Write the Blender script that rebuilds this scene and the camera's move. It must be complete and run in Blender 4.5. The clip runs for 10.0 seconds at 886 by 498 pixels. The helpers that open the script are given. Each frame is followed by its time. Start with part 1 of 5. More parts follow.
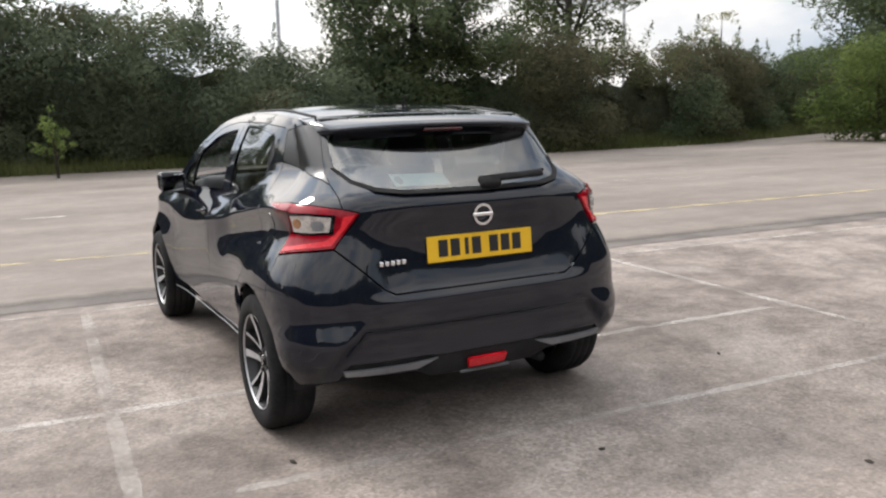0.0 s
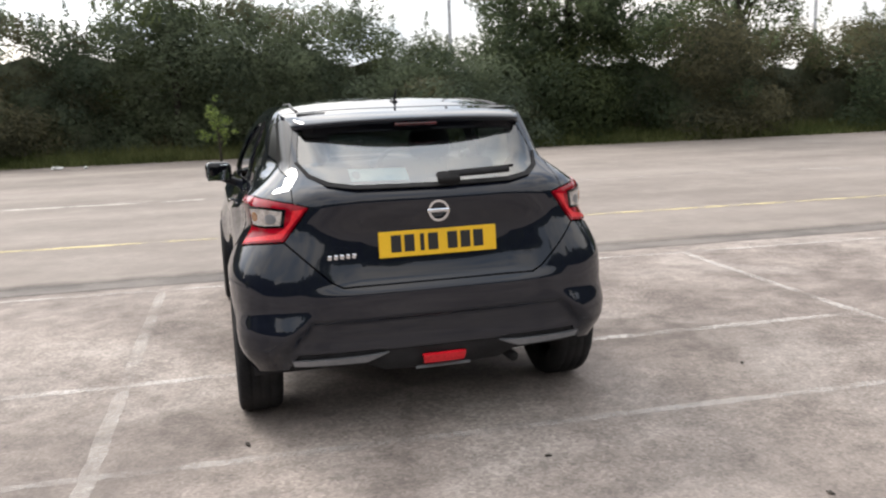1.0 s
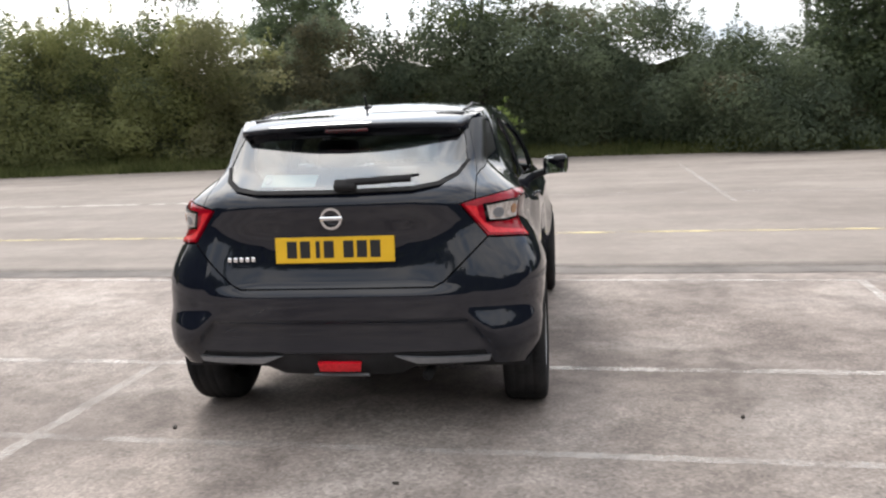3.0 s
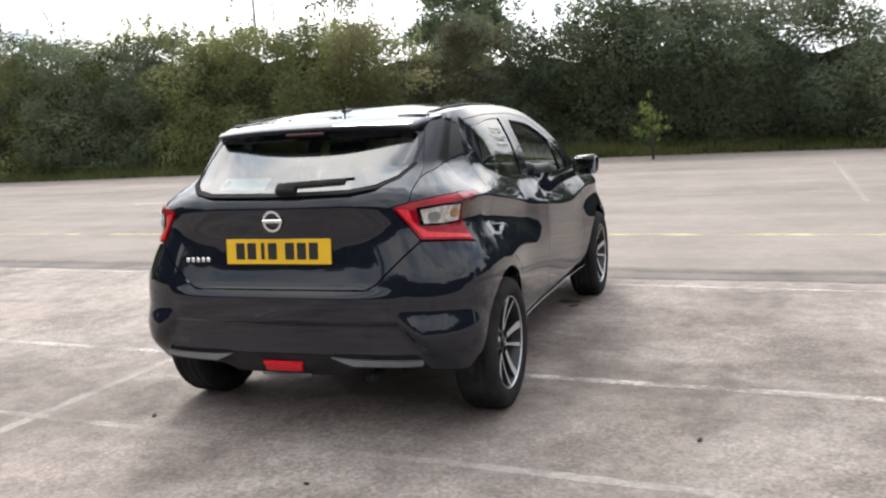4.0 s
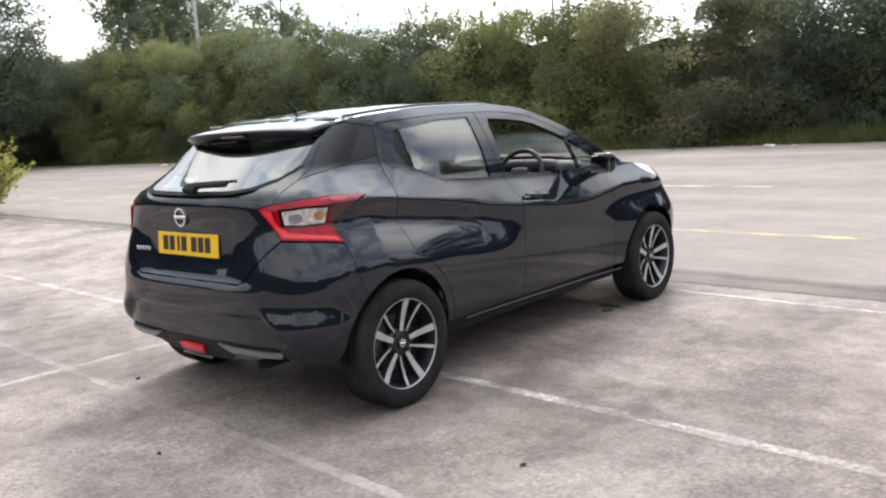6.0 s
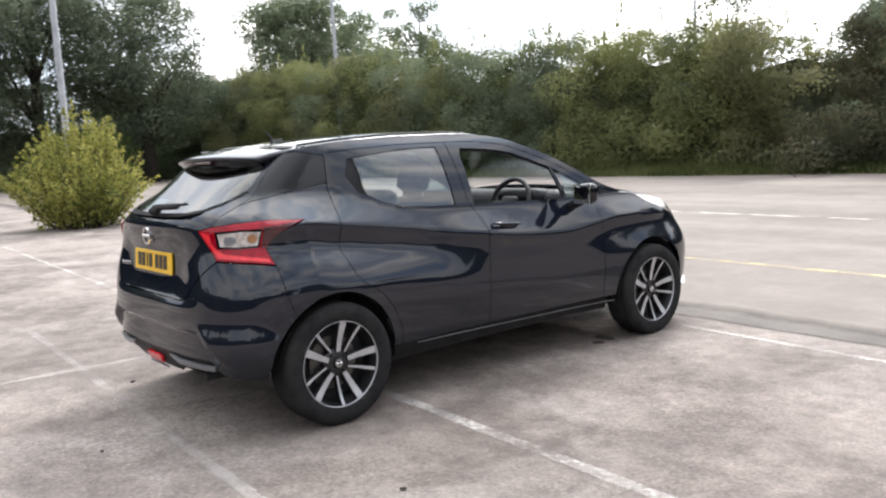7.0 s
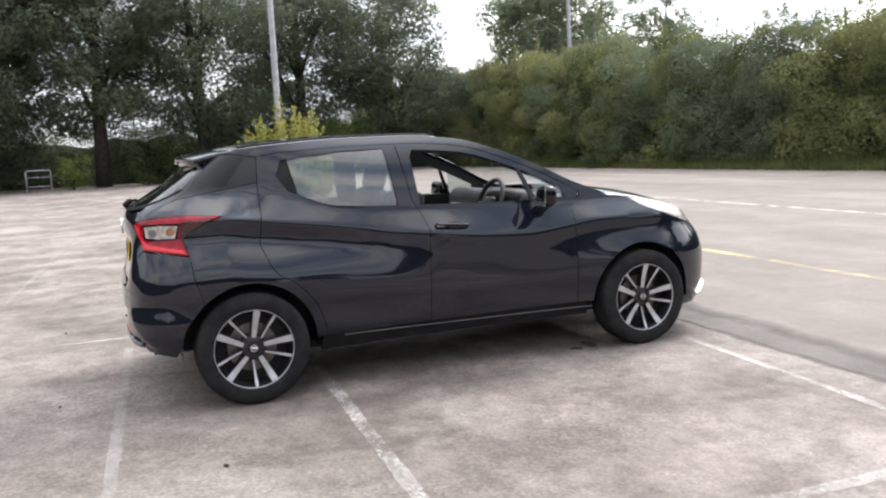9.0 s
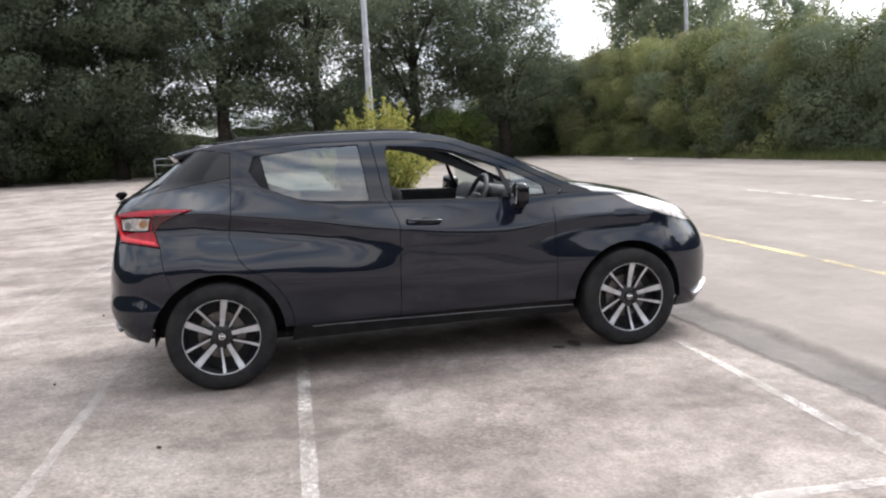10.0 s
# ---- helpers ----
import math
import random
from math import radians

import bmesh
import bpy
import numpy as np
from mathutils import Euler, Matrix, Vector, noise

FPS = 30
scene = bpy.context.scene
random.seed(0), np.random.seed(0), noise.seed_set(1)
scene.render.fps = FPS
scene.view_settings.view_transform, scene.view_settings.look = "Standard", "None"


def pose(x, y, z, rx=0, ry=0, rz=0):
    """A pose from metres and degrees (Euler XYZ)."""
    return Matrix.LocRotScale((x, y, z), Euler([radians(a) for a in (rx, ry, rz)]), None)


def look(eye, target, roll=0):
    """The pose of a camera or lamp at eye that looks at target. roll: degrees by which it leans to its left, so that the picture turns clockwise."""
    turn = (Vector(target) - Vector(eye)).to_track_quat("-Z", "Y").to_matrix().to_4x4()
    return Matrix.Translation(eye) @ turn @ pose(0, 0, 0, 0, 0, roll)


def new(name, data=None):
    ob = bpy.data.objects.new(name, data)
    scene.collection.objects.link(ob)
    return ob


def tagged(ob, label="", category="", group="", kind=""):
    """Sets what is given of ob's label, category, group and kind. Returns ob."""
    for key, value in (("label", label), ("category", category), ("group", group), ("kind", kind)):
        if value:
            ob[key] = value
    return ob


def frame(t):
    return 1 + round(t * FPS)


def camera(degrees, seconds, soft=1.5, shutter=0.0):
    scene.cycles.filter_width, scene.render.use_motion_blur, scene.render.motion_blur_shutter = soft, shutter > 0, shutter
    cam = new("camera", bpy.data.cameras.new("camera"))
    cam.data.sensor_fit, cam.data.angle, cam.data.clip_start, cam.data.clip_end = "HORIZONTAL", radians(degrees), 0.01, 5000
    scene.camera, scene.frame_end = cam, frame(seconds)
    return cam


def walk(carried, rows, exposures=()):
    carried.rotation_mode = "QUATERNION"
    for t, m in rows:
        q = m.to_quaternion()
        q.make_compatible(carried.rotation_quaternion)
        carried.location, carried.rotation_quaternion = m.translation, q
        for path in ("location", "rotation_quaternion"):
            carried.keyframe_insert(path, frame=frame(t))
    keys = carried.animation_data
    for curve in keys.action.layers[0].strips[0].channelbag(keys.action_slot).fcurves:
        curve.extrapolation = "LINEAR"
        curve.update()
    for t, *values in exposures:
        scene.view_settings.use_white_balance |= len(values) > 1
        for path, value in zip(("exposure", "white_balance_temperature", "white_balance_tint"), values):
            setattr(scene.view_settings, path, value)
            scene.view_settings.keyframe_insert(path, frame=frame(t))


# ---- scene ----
from mathutils import geometry

cam = camera(55.5, 10.0, soft=2.2, shutter=0.25)
# the eye, the point it looks at and the roll; the car's rear axle is at y = 0, its nose points to +y
PATH = [
    (0, (-1.605, -3.785, 1.423), (-0.783, -1.992, 1.096), -1.5),
    (0.5, (-1.164, -3.909, 1.433), (-0.521, -2.045, 1.099), -1.8),
    (1, (-0.712, -4.07, 1.436), (-0.286, -2.147, 1.088), -2.0),
    (1.5, (-0.261, -4.104, 1.415), (-0.06, -2.142, 1.089), -1.9),
    (2, (0.214, -4.133, 1.417), (0.194, -2.156, 1.115), -2.2),
    (2.5, (0.714, -4.088, 1.41), (0.497, -2.123, 1.104), -2.1),
    (2.7, (0.908, -4.04, 1.402), (0.628, -2.085, 1.086), -2.3),
    (3.8, (1.952, -3.69, 1.372), (1.225, -1.851, 1.071), -3.3),
    (4, (2.141, -3.624, 1.367), (1.352, -1.811, 1.063), -3.5),
    (4.5, (2.622, -3.472, 1.371), (1.647, -1.75, 1.076), -3.5),
    (5, (3.034, -3.231, 1.369), (1.902, -1.612, 1.057), -3.4),
    (5.5, (3.376, -2.901, 1.381), (2.107, -1.39, 1.057), -3.8),
    (5.7, (3.531, -2.788, 1.359), (2.215, -1.317, 1.038), -4.0),
    (6.8, (4.338, -2.076, 1.385), (2.772, -0.858, 1.13), -3.1),
    (7, (4.494, -1.938, 1.365), (2.887, -0.773, 1.12), -3.1),
    (7.5, (4.756, -1.569, 1.366), (3.056, -0.542, 1.127), -3.3),
    (8, (5.015, -1.176, 1.385), (3.25, -0.267, 1.147), -3.4),
    (8.5, (5.298, -0.793, 1.379), (3.467, -0.027, 1.13), -3.9),
    (9, (5.459, -0.385, 1.348), (3.575, 0.241, 1.108), -3.0),
    (9.5, (5.613, 0.036, 1.35), (3.687, 0.519, 1.113), -2.7),
    (10, (5.715, 0.485, 1.348), (3.761, 0.828, 1.096), -3.0),
]
walk(cam, [(t, look(eye, target, roll)) for t, eye, target, roll in PATH],
     [(0.0, 0.32, 6550, 11), (1.0, 0.48, 6550, 11), (2.5, 0.48, 6500, 11), (5.0, 0.60, 6400, 11), (7.5, 0.76, 6300, 11), (10.0, 0.71, 6300, 12)])

# ---------------------------------------------------------------- light
SUN_DIR = Vector((-0.36, 0.62, 0.70)).normalized()
world = bpy.data.worlds.new("sky")
scene.world = world
world.use_nodes = True
wn, wl = world.node_tree.nodes, world.node_tree.links
wn.clear()
w_out = wn.new("ShaderNodeOutputWorld")
w_mix = wn.new("ShaderNodeMixShader")
w_sky = wn.new("ShaderNodeTexSky")
w_sky.sky_type = "NISHITA"
w_sky.sun_disc = False
w_sky.sun_elevation = math.asin(SUN_DIR.z)
w_sky.sun_rotation = math.atan2(SUN_DIR.x, SUN_DIR.y)
w_sky.dust_density = 3.0
w_bg = wn.new("ShaderNodeBackground")
w_bg.inputs["Strength"].default_value = 0.14
w_cl = wn.new("ShaderNodeBackground")
w_tc = wn.new("ShaderNodeTexCoord")
w_map = wn.new("ShaderNodeMapping")
w_map.inputs["Scale"].default_value = (1.0, 1.0, 2.2)
w_no = wn.new("ShaderNodeTexNoise")
w_no.inputs["Scale"].default_value = 2.3
w_no.inputs["Detail"].default_value = 7.0
w_no.inputs["Roughness"].default_value = 0.55
w_rf = wn.new("ShaderNodeMapRange")
w_rf.inputs["From Min"].default_value = 0.26
w_rf.inputs["From Max"].default_value = 0.46
w_sep = wn.new("ShaderNodeSeparateXYZ")
w_up = wn.new("ShaderNodeMapRange")
w_up.inputs["From Min"].default_value = 0.05
w_up.inputs["From Max"].default_value = 1.0
w_up.inputs["To Min"].default_value = 0.90
w_up.inputs["To Max"].default_value = 1.54
w_no2 = wn.new("ShaderNodeTexNoise")
w_no2.inputs["Scale"].default_value = 3.4
w_no2.inputs["Detail"].default_value = 6.0
w_cr = wn.new("ShaderNodeValToRGB")
w_cr.color_ramp.elements[0].position = 0.36
w_cr.color_ramp.elements[0].color = (0.52, 0.60, 0.70, 1)
w_cr.color_ramp.elements[1].position = 0.60
w_cr.color_ramp.elements[1].color = (1.0, 0.975, 0.935, 1)
wl.new(w_tc.outputs["Generated"], w_map.inputs["Vector"])
wl.new(w_tc.outputs["Generated"], w_sep.inputs["Vector"])
wl.new(w_map.outputs["Vector"], w_no.inputs["Vector"])
wl.new(w_map.outputs["Vector"], w_no2.inputs["Vector"])
wl.new(w_no.outputs["Fac"], w_rf.inputs["Value"])
wl.new(w_no2.outputs["Fac"], w_cr.inputs["Fac"])
wl.new(w_cr.outputs["Color"], w_cl.inputs["Color"])
wl.new(w_sep.outputs["Z"], w_up.inputs["Value"])
# thin cloud glows round the veiled sun
w_nrm = wn.new("ShaderNodeVectorMath")
w_nrm.operation = "NORMALIZE"
w_dot = wn.new("ShaderNodeVectorMath")
w_dot.operation = "DOT_PRODUCT"
w_dot.inputs[1].default_value = SUN_DIR
w_glow = wn.new("ShaderNodeMapRange")
w_glow.interpolation_type = "SMOOTHSTEP"
w_glow.inputs["From Min"].default_value = 0.45
w_glow.inputs["To Min"].default_value = 1.0
w_glow.inputs["To Max"].default_value = 2.5
w_mul = wn.new("ShaderNodeMath")
w_mul.operation = "MULTIPLY"
wl.new(w_tc.outputs["Generated"], w_nrm.inputs[0])
wl.new(w_nrm.outputs["Vector"], w_dot.inputs[0])
wl.new(w_dot.outputs["Value"], w_glow.inputs["Value"])
wl.new(w_up.outputs["Result"], w_mul.inputs[0])
wl.new(w_glow.outputs["Result"], w_mul.inputs[1])
wl.new(w_mul.outputs["Value"], w_cl.inputs["Strength"])
wl.new(w_sky.outputs["Color"], w_bg.inputs["Color"])
wl.new(w_rf.outputs["Result"], w_mix.inputs["Fac"])
wl.new(w_bg.outputs["Background"], w_mix.inputs[1])
wl.new(w_cl.outputs["Background"], w_mix.inputs[2])
wl.new(w_mix.outputs["Shader"], w_out.inputs["Surface"])

sun_data = bpy.data.lights.new("sun", "SUN")
sun_data.energy = 1.7
sun_data.angle = radians(14)
sun_data.color = (1.0, 0.95, 0.88)
sun = new("sun", sun_data)
sun.matrix_world = look(SUN_DIR * 60, (0, 0, 0))


# ---------------------------------------------------------------- materials
def material(name, colour, rough=0.5, metal=0.0, coat=0.0, spec=0.5):
    m = bpy.data.materials.new(name)
    m.use_nodes = True
    b = m.node_tree.nodes["Principled BSDF"]
    b.inputs["Base Color"].default_value = (*colour, 1)
    b.inputs["Roughness"].default_value = rough
    b.inputs["Metallic"].default_value = metal
    b.inputs["Coat Weight"].default_value = coat
    b.inputs["Coat Roughness"].default_value = 0.03
    b.inputs["Specular IOR Level"].default_value = spec
    return m


def node(m, kind, **values):
    n = m.node_tree.nodes.new(kind)
    for k, v in values.items():
        n.inputs[k.replace("_", " ")].default_value = v
    return n


def link(m, a, b):
    m.node_tree.links.new(a, b)


def coords(m, scale=1.0):
    tc = node(m, "ShaderNodeTexCoord")
    mp = node(m, "ShaderNodeMapping")
    mp.inputs["Scale"].default_value = (scale, scale, scale) if not isinstance(scale, tuple) else scale
    link(m, tc.outputs["Object"], mp.inputs["Vector"])
    return mp.outputs["Vector"]


def mottled(name, dark, light, scale, rough=0.6, fine=60.0, bump=0.15, metal=0.0, coat=0.0, lo=0.35, hi=0.65):
    """A base colour that wanders between two tones at a coarse and a fine scale, with a fine relief."""
    m = material(name, light, rough, metal, coat)
    b = m.node_tree.nodes["Principled BSDF"]
    v = coords(m)
    n1 = node(m, "ShaderNodeTexNoise", Scale=scale, Detail=6.0, Roughness=0.6)
    n2 = node(m, "ShaderNodeTexNoise", Scale=fine, Detail=3.0)
    link(m, v, n1.inputs["Vector"])
    link(m, v, n2.inputs["Vector"])
    add = node(m, "ShaderNodeMath")
    add.operation = "MULTIPLY_ADD"
    add.inputs[1].default_value = 0.35
    link(m, n2.outputs["Fac"], add.inputs[0])
    link(m, n1.outputs["Fac"], add.inputs[2])
    mr = node(m, "ShaderNodeMapRange")
    mr.inputs["From Min"].default_value = lo + 0.17
    mr.inputs["From Max"].default_value = hi + 0.17
    link(m, add.outputs["Value"], mr.inputs["Value"])
    mix = node(m, "ShaderNodeMix")
    mix.data_type = "RGBA"
    mix.inputs["A"].default_value = (*dark, 1)
    mix.inputs["B"].default_value = (*light, 1)
    link(m, mr.outputs["Result"], mix.inputs["Factor"])
    link(m, mix.outputs["Result"], b.inputs["Base Color"])
    if bump:
        bp = node(m, "ShaderNodeBump", Strength=bump, Distance=0.01)
        link(m, n2.outputs["Fac"], bp.inputs["Height"])
        link(m, bp.outputs["Normal"], b.inputs["Normal"])
    return m


def paint_material():
    m = material("black_paint", (0.0072, 0.0090, 0.0155), 0.5, 0.0, 1.0, 0.0)
    b = m.node_tree.nodes["Principled BSDF"]
    v = coords(m)
    n = node(m, "ShaderNodeTexNoise", Scale=3.0, Detail=5.0)
    link(m, v, n.inputs["Vector"])
    mr = node(m, "ShaderNodeMapRange")
    mr.inputs["To Min"].default_value = 0.008
    mr.inputs["To Max"].default_value = 0.035
    link(m, n.outputs["Fac"], mr.inputs["Value"])
    link(m, mr.outputs["Result"], b.inputs["Coat Roughness"])
    b.inputs["Coat IOR"].default_value = 1.53
    return m


def glass_material(name, tint, base=0.08, gloss_rough=0.01):
    """A thin pane: the tinted view through it, and a mirror image that grows towards grazing view."""
    m = bpy.data.materials.new(name)
    m.use_nodes = True
    nt = m.node_tree
    nt.nodes.clear()
    out = nt.nodes.new("ShaderNodeOutputMaterial")
    tr = nt.nodes.new("ShaderNodeBsdfTransparent")
    tr.inputs["Color"].default_value = (*tint, 1)
    gl = nt.nodes.new("ShaderNodeBsdfGlossy")
    gl.inputs["Roughness"].default_value = gloss_rough
    lw = nt.nodes.new("ShaderNodeLayerWeight")
    lw.inputs["Blend"].default_value = 0.5
    pw = nt.nodes.new("ShaderNodeMath")
    pw.operation = "POWER"
    pw.inputs[1].default_value = 4.5
    ma = nt.nodes.new("ShaderNodeMath")
    ma.operation = "MULTIPLY_ADD"
    ma.inputs[1].default_value = 1 - base
    ma.inputs[2].default_value = base
    mx = nt.nodes.new("ShaderNodeMixShader")
    nt.links.new(lw.outputs["Facing"], pw.inputs[0])
    nt.links.new(pw.outputs["Value"], ma.inputs[0])
    nt.links.new(ma.outputs["Value"], mx.inputs["Fac"])
    nt.links.new(tr.outputs["BSDF"], mx.inputs[1])
    nt.links.new(gl.outputs["BSDF"], mx.inputs[2])
    nt.links.new(mx.outputs["Shader"], out.inputs["Surface"])
    return m


def leaf_material(name, dark, light, hue_jitter=0.05):
    m = material(name, light, 0.6, spec=0.15)
    b = m.node_tree.nodes["Principled BSDF"]
    g = node(m, "ShaderNodeNewGeometry")
    v = coords(m, 0.45)
    n1 = node(m, "ShaderNodeTexNoise", Scale=1.0, Detail=3.0)
    link(m, v, n1.inputs["Vector"])
    av = node(m, "ShaderNodeMath")
    av.operation = "MULTIPLY_ADD"
    av.inputs[1].default_value = 0.26
    link(m, g.outputs["Random Per Island"], av.inputs[0])
    link(m, n1.outputs["Fac"], av.inputs[2])
    mr = node(m, "ShaderNodeMapRange")
    mr.inputs["From Min"].default_value = 0.46
    mr.inputs["From Max"].default_value = 0.82
    link(m, av.outputs["Value"], mr.inputs["Value"])
    mix = node(m, "ShaderNodeMix")
    mix.data_type = "RGBA"
    mix.inputs["A"].default_value = (*dark, 1)
    mix.inputs["B"].default_value = (*light, 1)
    link(m, mr.outputs["Result"], mix.inputs["Factor"])
    link(m, mix.outputs["Result"], b.inputs["Base Color"])
    tr = node(m, "ShaderNodeBsdfTranslucent")
    link(m, mix.outputs["Result"], tr.inputs["Color"])
    ms = node(m, "ShaderNodeMixShader")
    ms.inputs["Fac"].default_value = 0.55
    link(m, b.outputs["BSDF"], ms.inputs[1])
    link(m, tr.outputs["BSDF"], ms.inputs[2])
    link(m, ms.outputs["Shader"], m.node_tree.nodes["Material Output"].inputs["Surface"])
    return m


def asphalt_material():
    m = material("worn_asphalt", (0.3, 0.27, 0.25), 0.9, 0.0, 0.0, 0.3)
    b = m.node_tree.nodes["Principled BSDF"]
    v = coords(m)
    big = node(m, "ShaderNodeTexNoise", Scale=0.22, Detail=5.0, Roughness=0.55)
    mid = node(m, "ShaderNodeTexNoise", Scale=1.3, Detail=6.0, Roughness=0.65)
    fine = node(m, "ShaderNodeTexNoise", Scale=62.0, Detail=4.0, Roughness=0.75)
    stone = node(m, "ShaderNodeTexVoronoi", Scale=60.0)
    for n in (big, mid, fine, stone):
        link(m, v, n.inputs["Vector"])
    r1 = node(m, "ShaderNodeValToRGB")
    e = r1.color_ramp.elements
    e[0].position, e[0].color = 0.42, (0.152, 0.126, 0.113, 1)
    e[1].position, e[1].color = 0.57, (0.290, 0.248, 0.222, 1)
    sm = node(m, "ShaderNodeMath")
    sm.operation = "MULTIPLY_ADD"
    sm.inputs[1].default_value = 0.55
    link(m, mid.outputs["Fac"], sm.inputs[0])
    sc = node(m, "ShaderNodeMath")
    sc.operation = "MULTIPLY"
    sc.inputs[1].default_value = 0.45
    link(m, big.outputs["Fac"], sc.inputs[0])
    link(m, sc.outputs["Value"], sm.inputs[2])
    link(m, sm.outputs["Value"], r1.inputs["Fac"])
    r2 = node(m, "ShaderNodeValToRGB")
    e = r2.color_ramp.elements
    e[0].position, e[0].color = 0.33, (0.68, 0.67, 0.66, 1)
    e[1].position, e[1].color = 0.68, (1.21, 1.20, 1.19, 1)
    link(m, fine.outputs["Fac"], r2.inputs["Fac"])
    r3 = node(m, "ShaderNodeMapRange")
    r3.inputs["To Min"].default_value = 0.68
    r3.inputs["To Max"].default_value = 1.30
    link(m, stone.outputs["Color"], r3.inputs["Value"])
    m1 = node(m, "ShaderNodeMix")
    m1.data_type, m1.blend_type = "RGBA", "MULTIPLY"
    m1.inputs["Factor"].default_value = 0.8
    # pale scoured patches and dark spots
    pale = node(m, "ShaderNodeTexNoise", Scale=0.75, Detail=9.0, Roughness=0.68, Distortion=0.4)
    spot = node(m, "ShaderNodeTexNoise", Scale=7.0, Detail=6.0, Roughness=0.7)
    link(m, v, pale.inputs["Vector"])
    link(m, v, spot.inputs["Vector"])
    pr = node(m, "ShaderNodeMapRange", From_Min=0.50, From_Max=0.66, To_Max=0.68)
    link(m, pale.outputs["Fac"], pr.inputs["Value"])
    pm = node(m, "ShaderNodeMix")
    pm.data_type = "RGBA"
    pm.inputs["B"].default_value = (0.385, 0.340, 0.310, 1)
    link(m, pr.outputs["Result"], pm.inputs["Factor"])
    link(m, r1.outputs["Color"], pm.inputs["A"])
    sr = node(m, "ShaderNodeMapRange", From_Min=0.36, From_Max=0.60, To_Min=0.80, To_Max=1.08)
    link(m, spot.outputs["Fac"], sr.inputs["Value"])
    sp = node(m, "ShaderNodeMix")
    sp.data_type, sp.blend_type = "RGBA", "MULTIPLY"
    sp.inputs["Factor"].default_value = 1.0
    link(m, pm.outputs["Result"], sp.inputs["A"])
    link(m, sr.outputs["Result"], sp.inputs["B"])
    # darker stretches with ragged edges, fading out round two fixed centres
    wp = node(m, "ShaderNodeVectorMath")
    wp.operation = "MULTIPLY_ADD"
    wp.inputs[1].default_value = (2.4, 2.4, 0.0)
    wn2 = node(m, "ShaderNodeTexNoise", Scale=0.9, Detail=5.0)
    link(m, v, wn2.inputs["Vector"])
    link(m, wn2.outputs["Color"], wp.inputs[0])
    link(m, v, wp.inputs[2])
    ds = node(m, "ShaderNodeVectorMath")
    ds.operation = "DISTANCE"
    ds.inputs[1].default_value = (3.3, 0.1, 0.0)
    link(m, wp.outputs["Vector"], ds.inputs[0])
    wr = node(m, "ShaderNodeMapRange", From_Min=0.5, From_Max=3.0, To_Min=0.74, To_Max=1.0)
    wr.interpolation_type = "SMOOTHSTEP"
    link(m, ds.outputs["Value"], wr.inputs["Value"])
    dark_patch = node(m, "ShaderNodeMix")
    dark_patch.data_type, dark_patch.blend_type = "RGBA", "MULTIPLY"
    dark_patch.inputs["Factor"].default_value = 1.0
    link(m, sp.outputs["Result"], dark_patch.inputs["A"])
    ds2 = node(m, "ShaderNodeVectorMath")
    ds2.operation = "DISTANCE"
    ds2.inputs[1].default_value = (-1.0, 0.7, 0.0)
    link(m, wp.outputs["Vector"], ds2.inputs[0])
    wr2 = node(m, "ShaderNodeMapRange", From_Min=0.4, From_Max=2.4, To_Min=0.80, To_Max=1.0)
    wr2.interpolation_type = "SMOOTHSTEP"
    link(m, ds2.outputs["Value"], wr2.inputs["Value"])
    both = node(m, "ShaderNodeMath")
    both.operation = "MULTIPLY"
    link(m, wr.outputs["Result"], both.inputs[0])
    link(m, wr2.outputs["Result"], both.inputs[1])
    link(m, both.outputs["Value"], dark_patch.inputs["B"])
    link(m, dark_patch.outputs["Result"], m1.inputs["A"])
    link(m, r2.outputs["Color"], m1.inputs["B"])
    m2 = node(m, "ShaderNodeMix")
    m2.data_type, m2.blend_type = "RGBA", "MULTIPLY"
    gm = node(m, "ShaderNodeTexNoise", Scale=0.55, Detail=4.0)
    link(m, v, gm.inputs["Vector"])
    gr = node(m, "ShaderNodeMapRange", From_Min=0.40, From_Max=0.62, To_Min=0.35, To_Max=1.0)
    link(m, gm.outputs["Fac"], gr.inputs["Value"])
    link(m, gr.outputs["Result"], m2.inputs["Factor"])
    link(m, m1.outputs["Result"], m2.inputs["A"])
    link(m, r3.outputs["Result"], m2.inputs["B"])
    # the aisle beyond the bays is laid in a smoother, paler surface
    sy = node(m, "ShaderNodeSeparateXYZ")
    link(m, v, sy.inputs["Vector"])
    ay = node(m, "ShaderNodeMapRange", From_Min=3.3, From_Max=3.6, To_Max=0.72)
    link(m, sy.outputs["Y"], ay.inputs["Value"])
    stre = node(m, "ShaderNodeMapping")
    stre.inputs["Scale"].default_value = (0.10, 0.55, 1.0)
    link(m, v, stre.inputs["Vector"])
    sn = node(m, "ShaderNodeTexNoise", Scale=1.0, Detail=6.0, Roughness=0.6)
    link(m, stre.outputs["Vector"], sn.inputs["Vector"])
    tan = node(m, "ShaderNodeValToRGB")
    tan.color_ramp.elements[0].position, tan.color_ramp.elements[0].color = 0.36, (0.158, 0.134, 0.117, 1)
    tan.color_ramp.elements[1].position, tan.color_ramp.elements[1].color = 0.64, (0.244, 0.211, 0.187, 1)
    link(m, sn.outputs["Fac"], tan.inputs["Fac"])
    ai = node(m, "ShaderNodeMix")
    ai.data_type = "RGBA"
    link(m, ay.outputs["Result"], ai.inputs["Factor"])
    link(m, m2.outputs["Result"], ai.inputs["A"])
    link(m, tan.outputs["Color"], ai.inputs["B"])
    link(m, ai.outputs["Result"], b.inputs["Base Color"])
